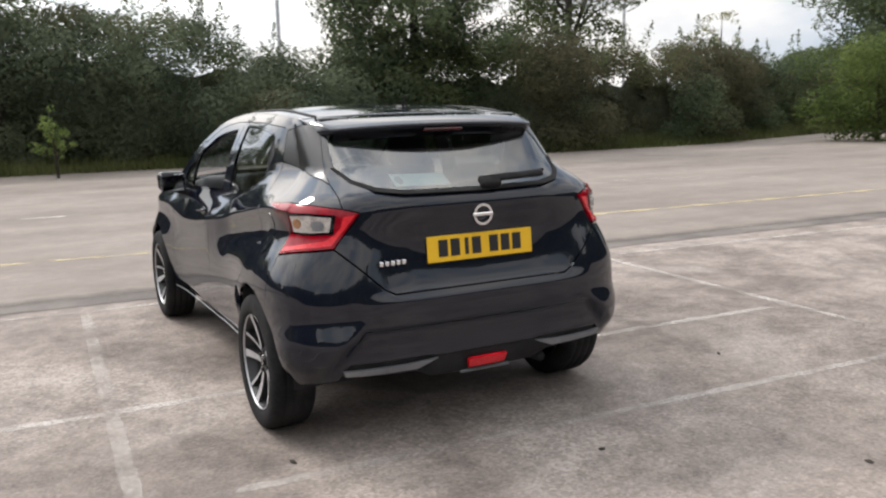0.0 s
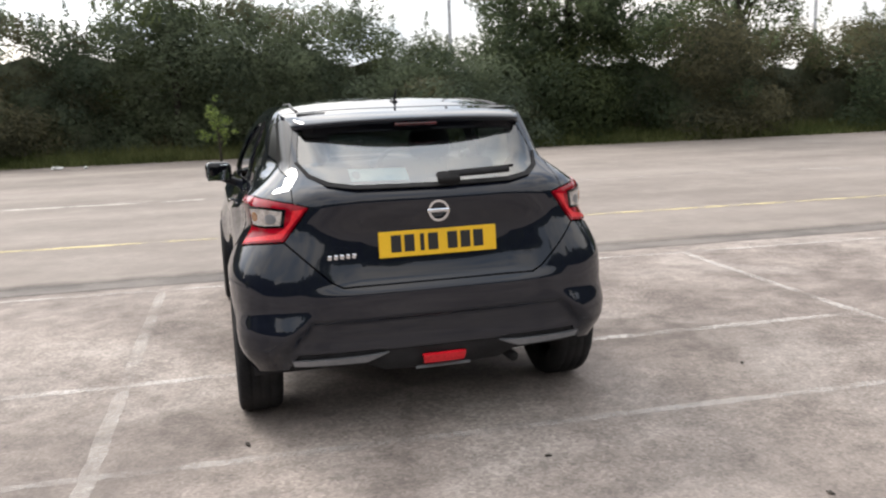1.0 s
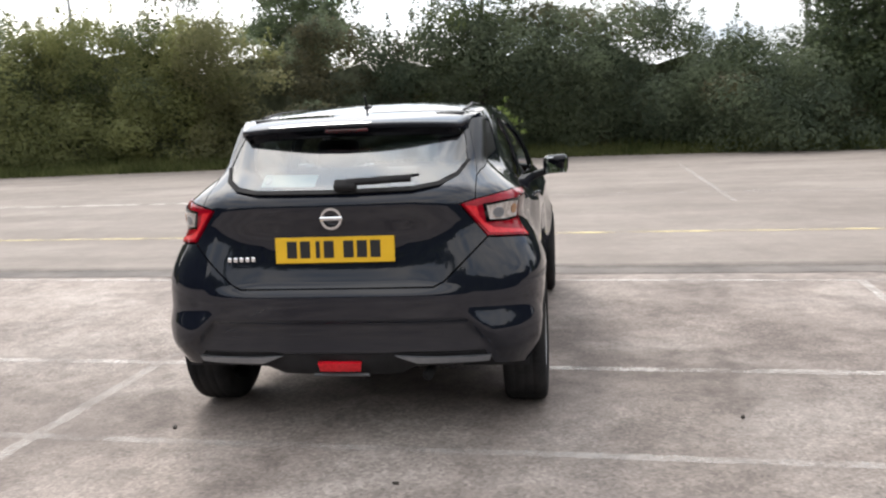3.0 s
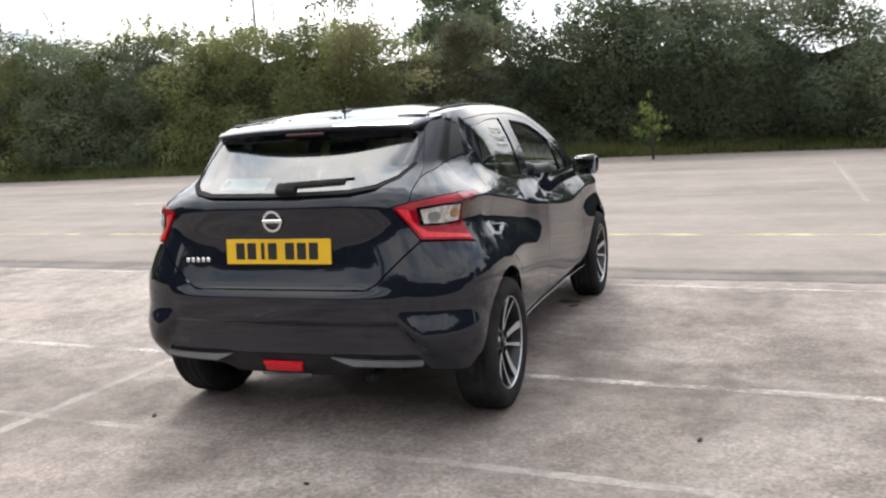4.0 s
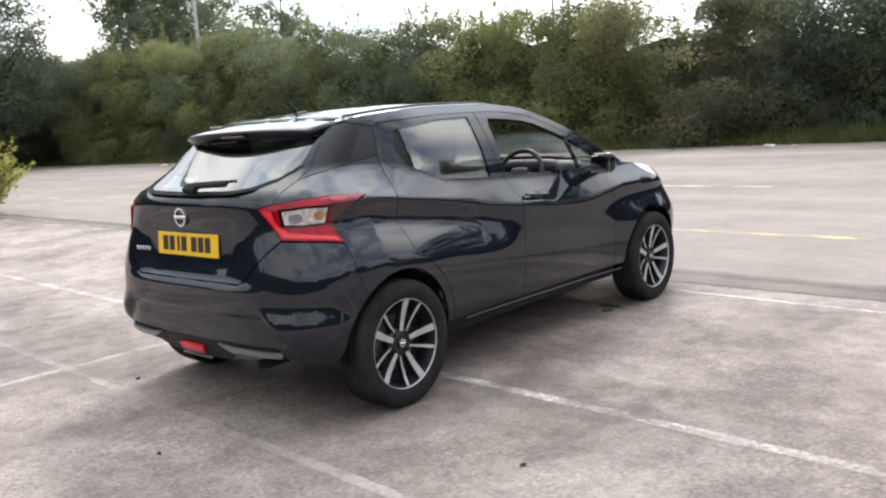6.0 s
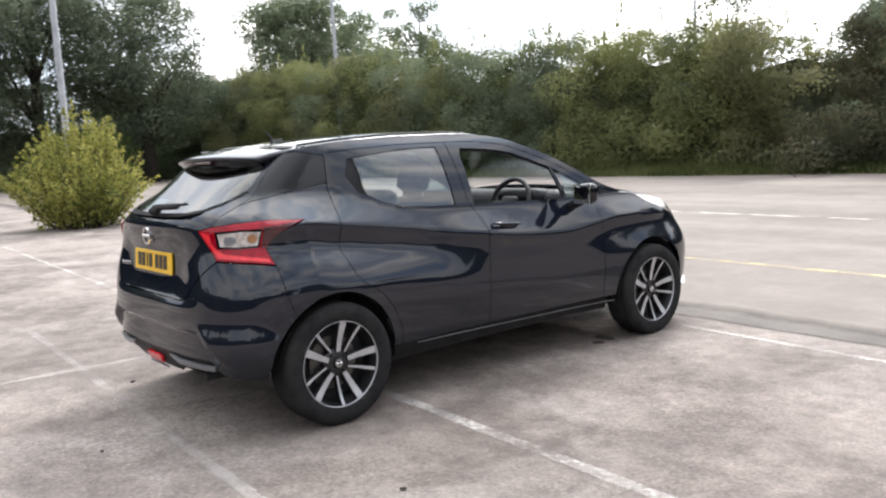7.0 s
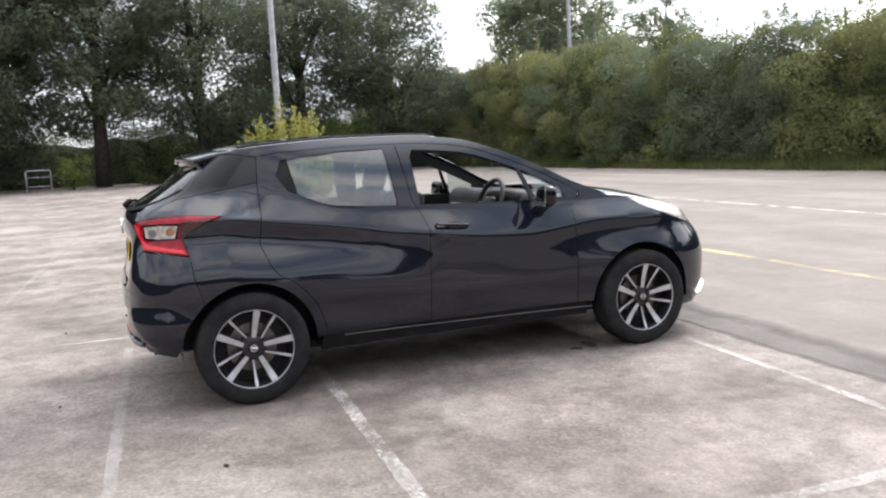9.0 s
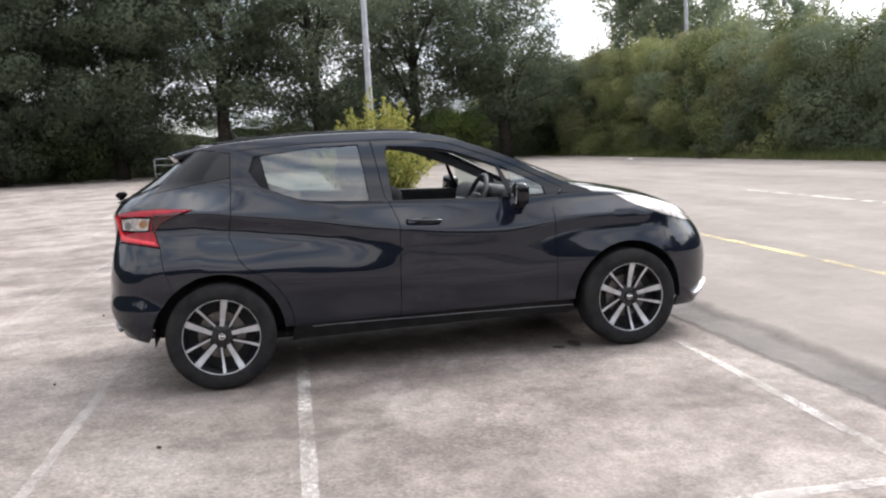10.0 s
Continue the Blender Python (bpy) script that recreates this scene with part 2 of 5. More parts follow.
    ad = node(m, "ShaderNodeMath")
    ad.operation = "ADD"
    link(m, fine.outputs["Fac"], ad.inputs[0])
    link(m, stone.outputs["Distance"], ad.inputs[1])
    bp = node(m, "ShaderNodeBump", Strength=0.3, Distance=0.004)
    link(m, ad.outputs["Value"], bp.inputs["Height"])
    link(m, bp.outputs["Normal"], b.inputs["Normal"])
    return m


def worn_paint_material(name, colour, cover):
    """Road paint that has flaked off in patches and shows the ground through."""
    m = material(name, colour, 0.8)
    b = m.node_tree.nodes["Principled BSDF"]
    v = coords(m)
    n1 = node(m, "ShaderNodeTexNoise", Scale=34.0, Detail=6.0, Roughness=0.8)
    n2 = node(m, "ShaderNodeTexNoise", Scale=2.6, Detail=4.0)
    link(m, v, n1.inputs["Vector"])
    link(m, v, n2.inputs["Vector"])
    ad = node(m, "ShaderNodeMath")
    ad.operation = "MULTIPLY_ADD"
    ad.inputs[1].default_value = 0.9
    link(m, n2.outputs["Fac"], ad.inputs[0])
    link(m, n1.outputs["Fac"], ad.inputs[2])
    mr = node(m, "ShaderNodeMapRange")
    mr.inputs["From Min"].default_value = 0.80
    mr.inputs["From Max"].default_value = 1.10
    mr.inputs["To Max"].default_value = cover
    link(m, ad.outputs["Value"], mr.inputs["Value"])
    link(m, mr.outputs["Result"], b.inputs["Alpha"])
    return m


PAINT = paint_material()
GLASS = glass_material("tinted_glass", (0.62, 0.70, 0.68), 0.17)
REAR_GLASS = glass_material("rear_glass", (0.27, 0.32, 0.32), 0.14)
CLEAR = glass_material("clear_glass", (0.9, 0.93, 0.92))
RUBBER = mottled("tyre_rubber", (0.013, 0.013, 0.014), (0.027, 0.026, 0.026), 9.0, 0.9, 120.0, 0.2)
RUBBER.node_tree.nodes["Principled BSDF"].inputs["Specular IOR Level"].default_value = 0.12
ALLOY = mottled("machined_alloy", (0.42, 0.42, 0.44), (0.56, 0.56, 0.58), 14.0, 0.32, 240.0, 0.05, 0.55)
ALLOY_DARK = mottled("dark_alloy_paint", (0.008, 0.008, 0.009), (0.018, 0.018, 0.020), 12.0, 0.35, 150.0, 0.05)
PLASTIC = mottled("black_plastic", (0.010, 0.010, 0.011), (0.022, 0.022, 0.024), 8.0, 0.5, 220.0, 0.25)
PLASTIC.node_tree.nodes["Principled BSDF"].inputs["Specular IOR Level"].default_value = 0.2
GLOSS_BLACK = material("gloss_black_trim", (0.004, 0.004, 0.006), 0.3, 0.0, 0.9, 0.0)
SATIN_BLACK = mottled("satin_black_trim", (0.006, 0.006, 0.008), (0.011, 0.011, 0.013), 8.0, 0.30, 200.0, 0.02)
SILVER = mottled("satin_silver_trim", (0.20, 0.21, 0.23), (0.30, 0.31, 0.33), 10.0, 0.35, 200.0, 0.05, 0.7)
CHROME = material("chrome", (0.82, 0.83, 0.85), 0.08, 1.0)
MIRROR = material("mirror_glass", (0.85, 0.88, 0.9), 0.01, 1.0)
RED = mottled("red_lens", (0.20, 0.001, 0.008), (0.30, 0.002, 0.012), 20.0, 0.12, 260.0, 0.04, 0.0, 0.3)
RED.node_tree.nodes["Principled BSDF"].inputs["Specular IOR Level"].default_value = 0.2
RED_DARK = mottled("dark_red_lens", (0.030, 0.003, 0.005), (0.075, 0.004, 0.008), 20.0, 0.2, 260.0, 0.1, 0.0, 0.5)
RED_GLOW = mottled("red_reflector", (0.56, 0.006, 0.016), (0.74, 0.014, 0.026), 60.0, 0.2, 300.0, 0.2, 0.0, 0.3)
AMBER = mottled("amber_bulb_cover", (0.22, 0.10, 0.04), (0.36, 0.18, 0.08), 40.0, 0.25, 200.0, 0.1, 0.0, 0.6)
LAMP_CLEAR = mottled("clear_lamp_lens", (0.28, 0.24, 0.22), (0.62, 0.57, 0.54), 26.0, 0.08, 160.0, 0.35, 0.3, 1.0)
PLATE = mottled("yellow_plate", (0.72, 0.42, 0.012), (0.80, 0.48, 0.02), 6.0, 0.35, 150.0, 0.03)
INK = material("plate_ink", (0.012, 0.012, 0.013), 0.4)
FABRIC = mottled("dark_seat_fabric", (0.010, 0.010, 0.012), (0.022, 0.022, 0.024), 30.0, 0.9, 300.0, 0.4)
TRIM_DARK = mottled("dark_interior_plastic", (0.012, 0.012, 0.013), (0.024, 0.024, 0.026), 10.0, 0.6, 200.0, 0.2)
LINER = mottled("grey_headlining", (0.20, 0.20, 0.20), (0.26, 0.26, 0.25), 10.0, 0.9, 200.0, 0.1)
STICKER = mottled("white_sticker", (0.50, 0.66, 0.66), (0.66, 0.80, 0.79), 9.0, 0.4, 90.0, 0.0)
ASPHALT = asphalt_material()
LINE_WHITE = worn_paint_material("worn_white_paint", (0.64, 0.60, 0.56), 0.52)
LINE_FAINT = worn_paint_material("faint_white_paint", (0.58, 0.55, 0.52), 0.30)
LINE_GHOST = worn_paint_material("ghost_white_paint", (0.56, 0.53, 0.50), 0.20)
LINE_DIM = worn_paint_material("dim_white_paint", (0.60, 0.56, 0.52), 0.34)
LINE_YELLOW = worn_paint_material("worn_yellow_paint", (0.68, 0.57, 0.27), 0.66)
LINE_AISLE = worn_paint_material("aisle_white_paint", (0.76, 0.72, 0.66), 0.80)
LEAF = leaf_material("hedge_leaf", (0.036, 0.050, 0.022), (0.115, 0.138, 0.058))
LEAF_DARK = leaf_material("dark_tree_leaf", (0.052, 0.072, 0.042), (0.150, 0.186, 0.096))
LEAF_MID = leaf_material("grey_green_hedge_leaf", (0.062, 0.082, 0.054), (0.165, 0.195, 0.118))
LEAF_RUST = leaf_material("rusty_leaf", (0.056, 0.058, 0.036), (0.150, 0.138, 0.078))
LEAF_GREY = leaf_material("grey_green_leaf", (0.120, 0.146, 0.092), (0.228, 0.266, 0.166))
LEAF_LIGHT = leaf_material("light_green_leaf", (0.055, 0.085, 0.025), (0.16, 0.20, 0.06))
LEAF_YELLOW = leaf_material("yellow_green_leaf", (0.20, 0.21, 0.055), (0.44, 0.41, 0.12))
LEAF_BRIGHT = leaf_material("bright_green_leaf", (0.13, 0.19, 0.05), (0.30, 0.36, 0.12))
LEAF_BROWN = leaf_material("brownish_leaf", (0.145, 0.148, 0.074), (0.250, 0.244, 0.122))
LEAF_OLIVE = leaf_material("olive_leaf", (0.140, 0.158, 0.068), (0.280, 0.290, 0.122))
GRASS = leaf_material("dry_grass", (0.070, 0.088, 0.030), (0.175, 0.185, 0.075))
LEAF_SHADE = leaf_material("shaded_tree_leaf", (0.080, 0.100, 0.068), (0.170, 0.196, 0.126))
BARK = mottled("bark", (0.020, 0.016, 0.012), (0.060, 0.050, 0.040), 6.0, 0.9, 40.0, 0.6)
HEDGE_CORE = mottled("dense_twigs", (0.060, 0.070, 0.045), (0.125, 0.138, 0.085), 3.0, 0.95, 14.0, 0.8)
EARTH = mottled("verge_earth", (0.055, 0.055, 0.028), (0.14, 0.125, 0.07), 0.7, 0.95, 12.0, 0.5)
STEEL = mottled("galvanised_steel", (0.30, 0.31, 0.33), (0.42, 0.43, 0.45), 4.0, 0.5, 60.0, 0.1, 0.4)
WHITE_METAL = mottled("white_painted_metal", (0.5, 0.5, 0.48), (0.7, 0.7, 0.68), 6.0, 0.5, 60.0, 0.1)


# ---------------------------------------------------------------- mesh helpers
def mesh_of(bm, name, smooth=False):
    me = bpy.data.meshes.new(name)
    bm.normal_update()
    bm.to_mesh(me)
    bm.free()
    if smooth:
        for p in me.polygons:
            p.use_smooth = True
    return me


def part(name, bm, mat, parent, label="", smooth=False, m=None):
    """Links a bmesh, or a mesh, as one object under a thing or a part."""
    me = mesh_of(bm, name, smooth) if isinstance(bm, bmesh.types.BMesh) else bm
    if mat and not me.materials:
        me.materials.append(mat)
    ob = new(name, me)
    if parent:
        ob.parent = parent
    if m is not None:
        ob.matrix_local = m
    return tagged(ob, label)


def thing(name, label, category, m=None, group="", kind="", data=None):
    ob = new(name, data)
    if m is not None:
        ob.matrix_world = m
    return tagged(ob, label, category, group, kind)


def rbox(sx, sy, sz, r=0.02, seg=2, bm=None, m=None):
    """A box with rounded edges, centred."""
    own = bm or bmesh.new()
    made = bmesh.ops.create_cube(own, size=1.0)["verts"]
    for v in made:
        v.co = Vector((v.co.x * sx, v.co.y * sy, v.co.z * sz))
    if r > 0:
        es = list({e for v in made for e in v.link_edges})
        res = bmesh.ops.bevel(own, geom=es, offset=min(r, 0.45 * min(sx, sy, sz)), segments=seg, affect="EDGES", profile=0.5)
        made = list({v for f in res["faces"] for v in f.verts} | {v for v in made if v.is_valid})
    if m is not None:
        bmesh.ops.transform(own, matrix=m, verts=made)
    return own


def lathe(profile, n=48, bm=None):
    """Turns (radius, x) pairs round the x axis."""
    own = bm or bmesh.new()
    rings = []
    for r, x in profile:
        rings.append([own.verts.new((x, r * math.cos(2 * math.pi * k / n), r * math.sin(2 * math.pi * k / n))) for k in range(n)])
    for a, b in zip(rings, rings[1:]):
        for k in range(n):
            own.faces.new((a[k], b[k], b[(k + 1) % n], a[(k + 1) % n]))
    return own


def tube(points, radii, n=8, bm=None, cap=True):
    """A tapered tube along a line of points."""
    own = bm or bmesh.new()
    pts = [Vector(p) for p in points]
    rings = []
    ref = Vector((0.31, 0.17, 0.93)).normalized()
    for k, p in enumerate(pts):
        d = (pts[min(k + 1, len(pts) - 1)] - pts[max(k - 1, 0)]).normalized()
        u = d.cross(ref)
        if u.length < 0.05:
            u = d.cross(Vector((1, 0, 0)))
        u.normalize()
        w = d.cross(u)
        r = radii[k] if hasattr(radii, "__len__") else radii
        rings.append([own.verts.new(p + r * (math.cos(2 * math.pi * j / n) * u + math.sin(2 * math.pi * j / n) * w)) for j in range(n)])
    for a, b in zip(rings, rings[1:]):
        for j in range(n):
            own.faces.new((a[j], a[(j + 1) % n], b[(j + 1) % n], b[j]))
    if cap:
        own.faces.new(rings[0][::-1])
        own.faces.new(rings[-1])
    return own


def raw_mesh(name, verts, quads, mat, smooth=False):
    """A mesh straight from arrays, for many small pieces."""
    me = bpy.data.meshes.new(name)
    nv, nq, k = len(verts), len(quads), quads.shape[1]
    me.vertices.add(nv)
    me.vertices.foreach_set("co", np.ascontiguousarray(verts, dtype=np.float32).ravel())
    me.loops.add(nq * k)
    me.loops.foreach_set("vertex_index", np.ascontiguousarray(quads, dtype=np.int32).ravel())
    me.polygons.add(nq)
    me.polygons.foreach_set("loop_start", np.arange(0, nq * k, k, dtype=np.int32))
    me.update(calc_edges=True)
    me.materials.append(mat)
    if smooth:
        me.polygons.foreach_set("use_smooth", np.ones(nq, dtype=bool))
    return me


def pchip(*pts):
    """A smooth curve through points that never overshoots."""
    xs, ys = np.array([p[0] for p in pts], float), np.array([p[1] for p in pts], float)
    h, d = np.diff(xs), np.diff(ys) / np.diff(xs)
    m = np.zeros(len(xs))
    m[0], m[-1] = d[0], d[-1]
    for k in range(1, len(xs) - 1):
        if d[k - 1] * d[k] > 0:
            w1, w2 = 2 * h[k] + h[k - 1], h[k] + 2 * h[k - 1]
            m[k] = (w1 + w2) / (w1 / d[k - 1] + w2 / d[k])

    def f(x):
        x = np.clip(np.asarray(x, float), xs[0], xs[-1])
        i = np.clip(np.searchsorted(xs, x) - 1, 0, len(xs) - 2)
        t = (x - xs[i]) / h[i]
        return ((1 + 2 * t) * (1 - t) ** 2 * ys[i] + t * (1 - t) ** 2 * h[i] * m[i]
                + t * t * (3 - 2 * t) * ys[i + 1] + t * t * (t - 1) * h[i] * m[i + 1])
    return f


def step(a, b, x):
    t = np.clip((np.asarray(x, float) - a) / (b - a), 0, 1)
    return t * t * (3 - 2 * t)


def smin(a, b, k):
    return 0.5 * (a + b - np.sqrt((a - b) ** 2 + k * k))


def smax(a, b, k):
    return 0.5 * (a + b + np.sqrt((a - b) ** 2 + k * k))


# ---------------------------------------------------------------- ground
def build_ground():
    xs = np.concatenate(([-400, -150, -80], np.arange(-60, 61, 4.0), [80, 150, 400]))
    ys = np.concatenate(([-400, -150, -80, -40], np.arange(-20, 3, 2.0), [3.02, 3.10, 3.18, 3.32, 3.46, 3.54, 3.62], np.arange(4, 31, 2.0), [40, 80, 150, 400]))
    dip = pchip((-400, 0), (3.06, 0), (3.20, -0.014), (3.46, -0.014), (3.60, 0), (400, 0))
    gx, gy = np.meshgrid(xs, ys)
    verts = np.stack([gx.ravel(), gy.ravel(), dip(gy.ravel())], 1)
    nx = len(xs)
    q = np.array([(j * nx + i, j * nx + i + 1, (j + 1) * nx + i + 1, (j + 1) * nx + i) for j in range(len(ys) - 1) for i in range(nx - 1)])
    g = thing("ground", "worn pinkish grey asphalt car park with mottled pale patches", "ground", kind="structure",
              data=raw_mesh("ground", verts, q, ASPHALT, True))
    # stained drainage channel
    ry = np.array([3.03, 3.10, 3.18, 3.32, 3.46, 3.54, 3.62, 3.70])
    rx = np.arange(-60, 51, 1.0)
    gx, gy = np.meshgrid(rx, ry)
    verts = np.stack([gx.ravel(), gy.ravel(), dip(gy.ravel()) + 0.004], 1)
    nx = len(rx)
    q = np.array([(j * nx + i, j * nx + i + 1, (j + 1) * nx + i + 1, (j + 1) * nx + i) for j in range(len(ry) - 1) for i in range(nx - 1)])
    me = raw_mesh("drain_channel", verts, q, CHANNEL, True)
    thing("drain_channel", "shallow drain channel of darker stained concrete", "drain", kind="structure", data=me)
    return g


def worn_line(points, width, mat, label, z=0.004, name="parking_line"):
    bm = bmesh.new()
    (x0, y0), (x1, y1) = points
    d = Vector((x1 - x0, y1 - y0, 0))
    n = max(2, int(d.length / (0.05 if d.length < 30 else 0.25)))
    side = Vector((-d.y, d.x, 0)).normalized()
    rng = random.Random(int(abs(x0 * 31 + y0 * 17) * 10))
    rows = []
    for k in range(n + 1):
        p = Vector((x0, y0, z)) + d * (k / n)
        a, b = width / 2 + rng.uniform(-.007, .005), width / 2 + rng.uniform(-.007, .005)
        rows.append((bm.verts.new(p - side * a), bm.verts.new(p + side * b)))
    for a, b in zip(rows, rows[1:]):
        bm.faces.new((a[0], b[0], b[1], a[1]))
    me = mesh_of(bm, name)
    me.materials.append(mat)
    return thing(name, label, "road marking", kind="structure", data=me)


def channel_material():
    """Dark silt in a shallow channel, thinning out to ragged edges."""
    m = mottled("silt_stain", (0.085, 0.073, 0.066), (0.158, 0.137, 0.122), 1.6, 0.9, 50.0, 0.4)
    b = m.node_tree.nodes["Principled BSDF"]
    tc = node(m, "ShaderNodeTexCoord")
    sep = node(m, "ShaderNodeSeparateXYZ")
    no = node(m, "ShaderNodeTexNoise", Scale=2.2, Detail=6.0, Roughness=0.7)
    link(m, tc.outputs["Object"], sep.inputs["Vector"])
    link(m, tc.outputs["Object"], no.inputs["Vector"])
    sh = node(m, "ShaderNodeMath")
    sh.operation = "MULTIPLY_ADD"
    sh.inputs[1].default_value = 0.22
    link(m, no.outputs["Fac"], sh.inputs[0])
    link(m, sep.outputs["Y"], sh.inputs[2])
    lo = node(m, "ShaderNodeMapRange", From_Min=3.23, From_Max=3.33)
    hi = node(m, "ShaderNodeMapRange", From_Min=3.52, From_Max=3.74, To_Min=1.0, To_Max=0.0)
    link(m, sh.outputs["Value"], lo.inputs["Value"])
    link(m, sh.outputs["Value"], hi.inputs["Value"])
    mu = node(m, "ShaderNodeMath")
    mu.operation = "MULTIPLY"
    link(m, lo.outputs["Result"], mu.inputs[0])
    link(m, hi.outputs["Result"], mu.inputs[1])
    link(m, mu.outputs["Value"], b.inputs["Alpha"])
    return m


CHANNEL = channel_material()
build_ground()
W = "worn white parking bay line flaking off the asphalt"
worn_line(((-12.0, 3.19), (14.0, 2.50)), 0.060, LINE_WHITE, W)
worn_line(((-12.0, 0.48), (3.05, 0.47)), 0.072, LINE_WHITE, W)
worn_line(((-3.2, -0.69), (6.5, -0.69)), 0.06, LINE_FAINT, "faint white line, almost worn off the asphalt")
worn_line(((-12.0, -1.95), (3.06, -1.95)), 0.075, LINE_GHOST, "faint white line, almost worn off the asphalt")
worn_line(((-1.40, -3.6), (-1.49, 2.9)), 0.075, LINE_DIM, "dim white parking bay line, worn thin")
worn_line(((3.02, -4.0), (3.02, 0.0)), 0.072, LINE_GHOST, "faint white line, almost worn off the asphalt")
worn_line(((3.02, 0.0), (3.03, 2.78)), 0.072, LINE_WHITE, W)
worn_line(((-60.0, 6.65), (50.0, 4.60)), 0.11, LINE_YELLOW, "long worn yellow line on the asphalt", name="yellow_line")
worn_line(((-60.0, 10.15), (-10.8, 10.0)), 0.10, LINE_FAINT, "faint white line, almost worn off the asphalt")
worn_line(((-10.8, 10.0), (-1.5, 9.86)), 0.13, LINE_AISLE, "worn white line across the asphalt aisle")
worn_line(((-1.5, 9.86), (9.0, 9.4)), 0.10, LINE_FAINT, "faint white line, almost worn off the asphalt")
worn_line(((2.88, 8.35), (2.71, 16.2)), 0.10, LINE_FAINT, "faint white line, almost worn off the asphalt")
worn_line(((8.4, 9.5), (10.6, 8.3)), 0.10, LINE_WHITE, W)


# ---------------------------------------------------------------- plants
def leaf_cloud(name, centres, size, mat, rng, out=None, flat=0.85):
    """Many small pointed leaves at the centres, lying more or less along the outside of their clump."""
    n = len(centres)
    u = rng.normal(size=(n, 3))
    w = rng.normal(size=(n, 3))
    if out is not None:
        u -= flat * out * np.sum(u * out, 1, keepdims=True)
        w -= flat * out * np.sum(w * out, 1, keepdims=True)
    u /= np.linalg.norm(u, axis=1, keepdims=True)
    w -= u * np.sum(u * w, 1, keepdims=True)
    w /= np.linalg.norm(w, axis=1, keepdims=True)
    s = 0.72 * size * rng.uniform(0.55, 1.3, (n, 1))
    v = np.stack([centres - u * s * 0.35 - w * s * 0.31, centres - u * s * 0.35 + w * s * 0.31, centres + u * s * 0.65], 1).reshape(-1, 3)
    return raw_mesh(name, v, np.arange(3 * n).reshape(-1, 3), mat)


def lumps_to_leaves(lumps, per, rng, face=None):
    """Leaf centres over the outsides of lumps (x, y, z, radius x, radius z)."""
    pts, outs, ids = [], [], []
    for k, (x, y, z, r, rz) in enumerate(lumps):
        n = max(12, int(1.93 * per * r * rz))
        d = rng.normal(size=(n, 3))
        if face is not None:
            d += face
        d /= np.linalg.norm(d, axis=1, keepdims=True)
        f = 1 - 0.42 * rng.random((n, 1)) ** 1.8 + 0.10 * rng.random((n, 1))
        pts.append(np.array([x, y, z]) + d * f * np.array([r, r, rz]))
        ids.append(np.full(n, k))
        outs.append(d)
    p, o = np.concatenate(pts), np.concatenate(outs)
    keep = p[:, 2] > 0.03
    return p[keep], o[keep], np.concatenate(ids)[keep]


HEDGE_TOP = pchip((-90, 7.2), (-50, 6.6), (-41, 6.1), (-31, 5.6), (-26, 5.2), (-22, 4.9), (-18, 5.0), (-15, 4.9), (-12.5, 4.4), (-10, 4.1), (-6, 4.0), (-3, 4.15), (0.5, 4.15), (3.5, 3.7), (5.5, 3.2), (7, 3.3), (12, 3.5), (18, 3.2), (22, 3.2), (34, 3.8), (60, 4.2))
HEDGE_Y = pchip((-90, 21.2), (-20, 21.2), (-12, 21.6), (-2, 22.2), (5, 21.9), (9, 21.3), (17, 21.2), (24, 22.8), (36, 26.6), (60, 26.6))


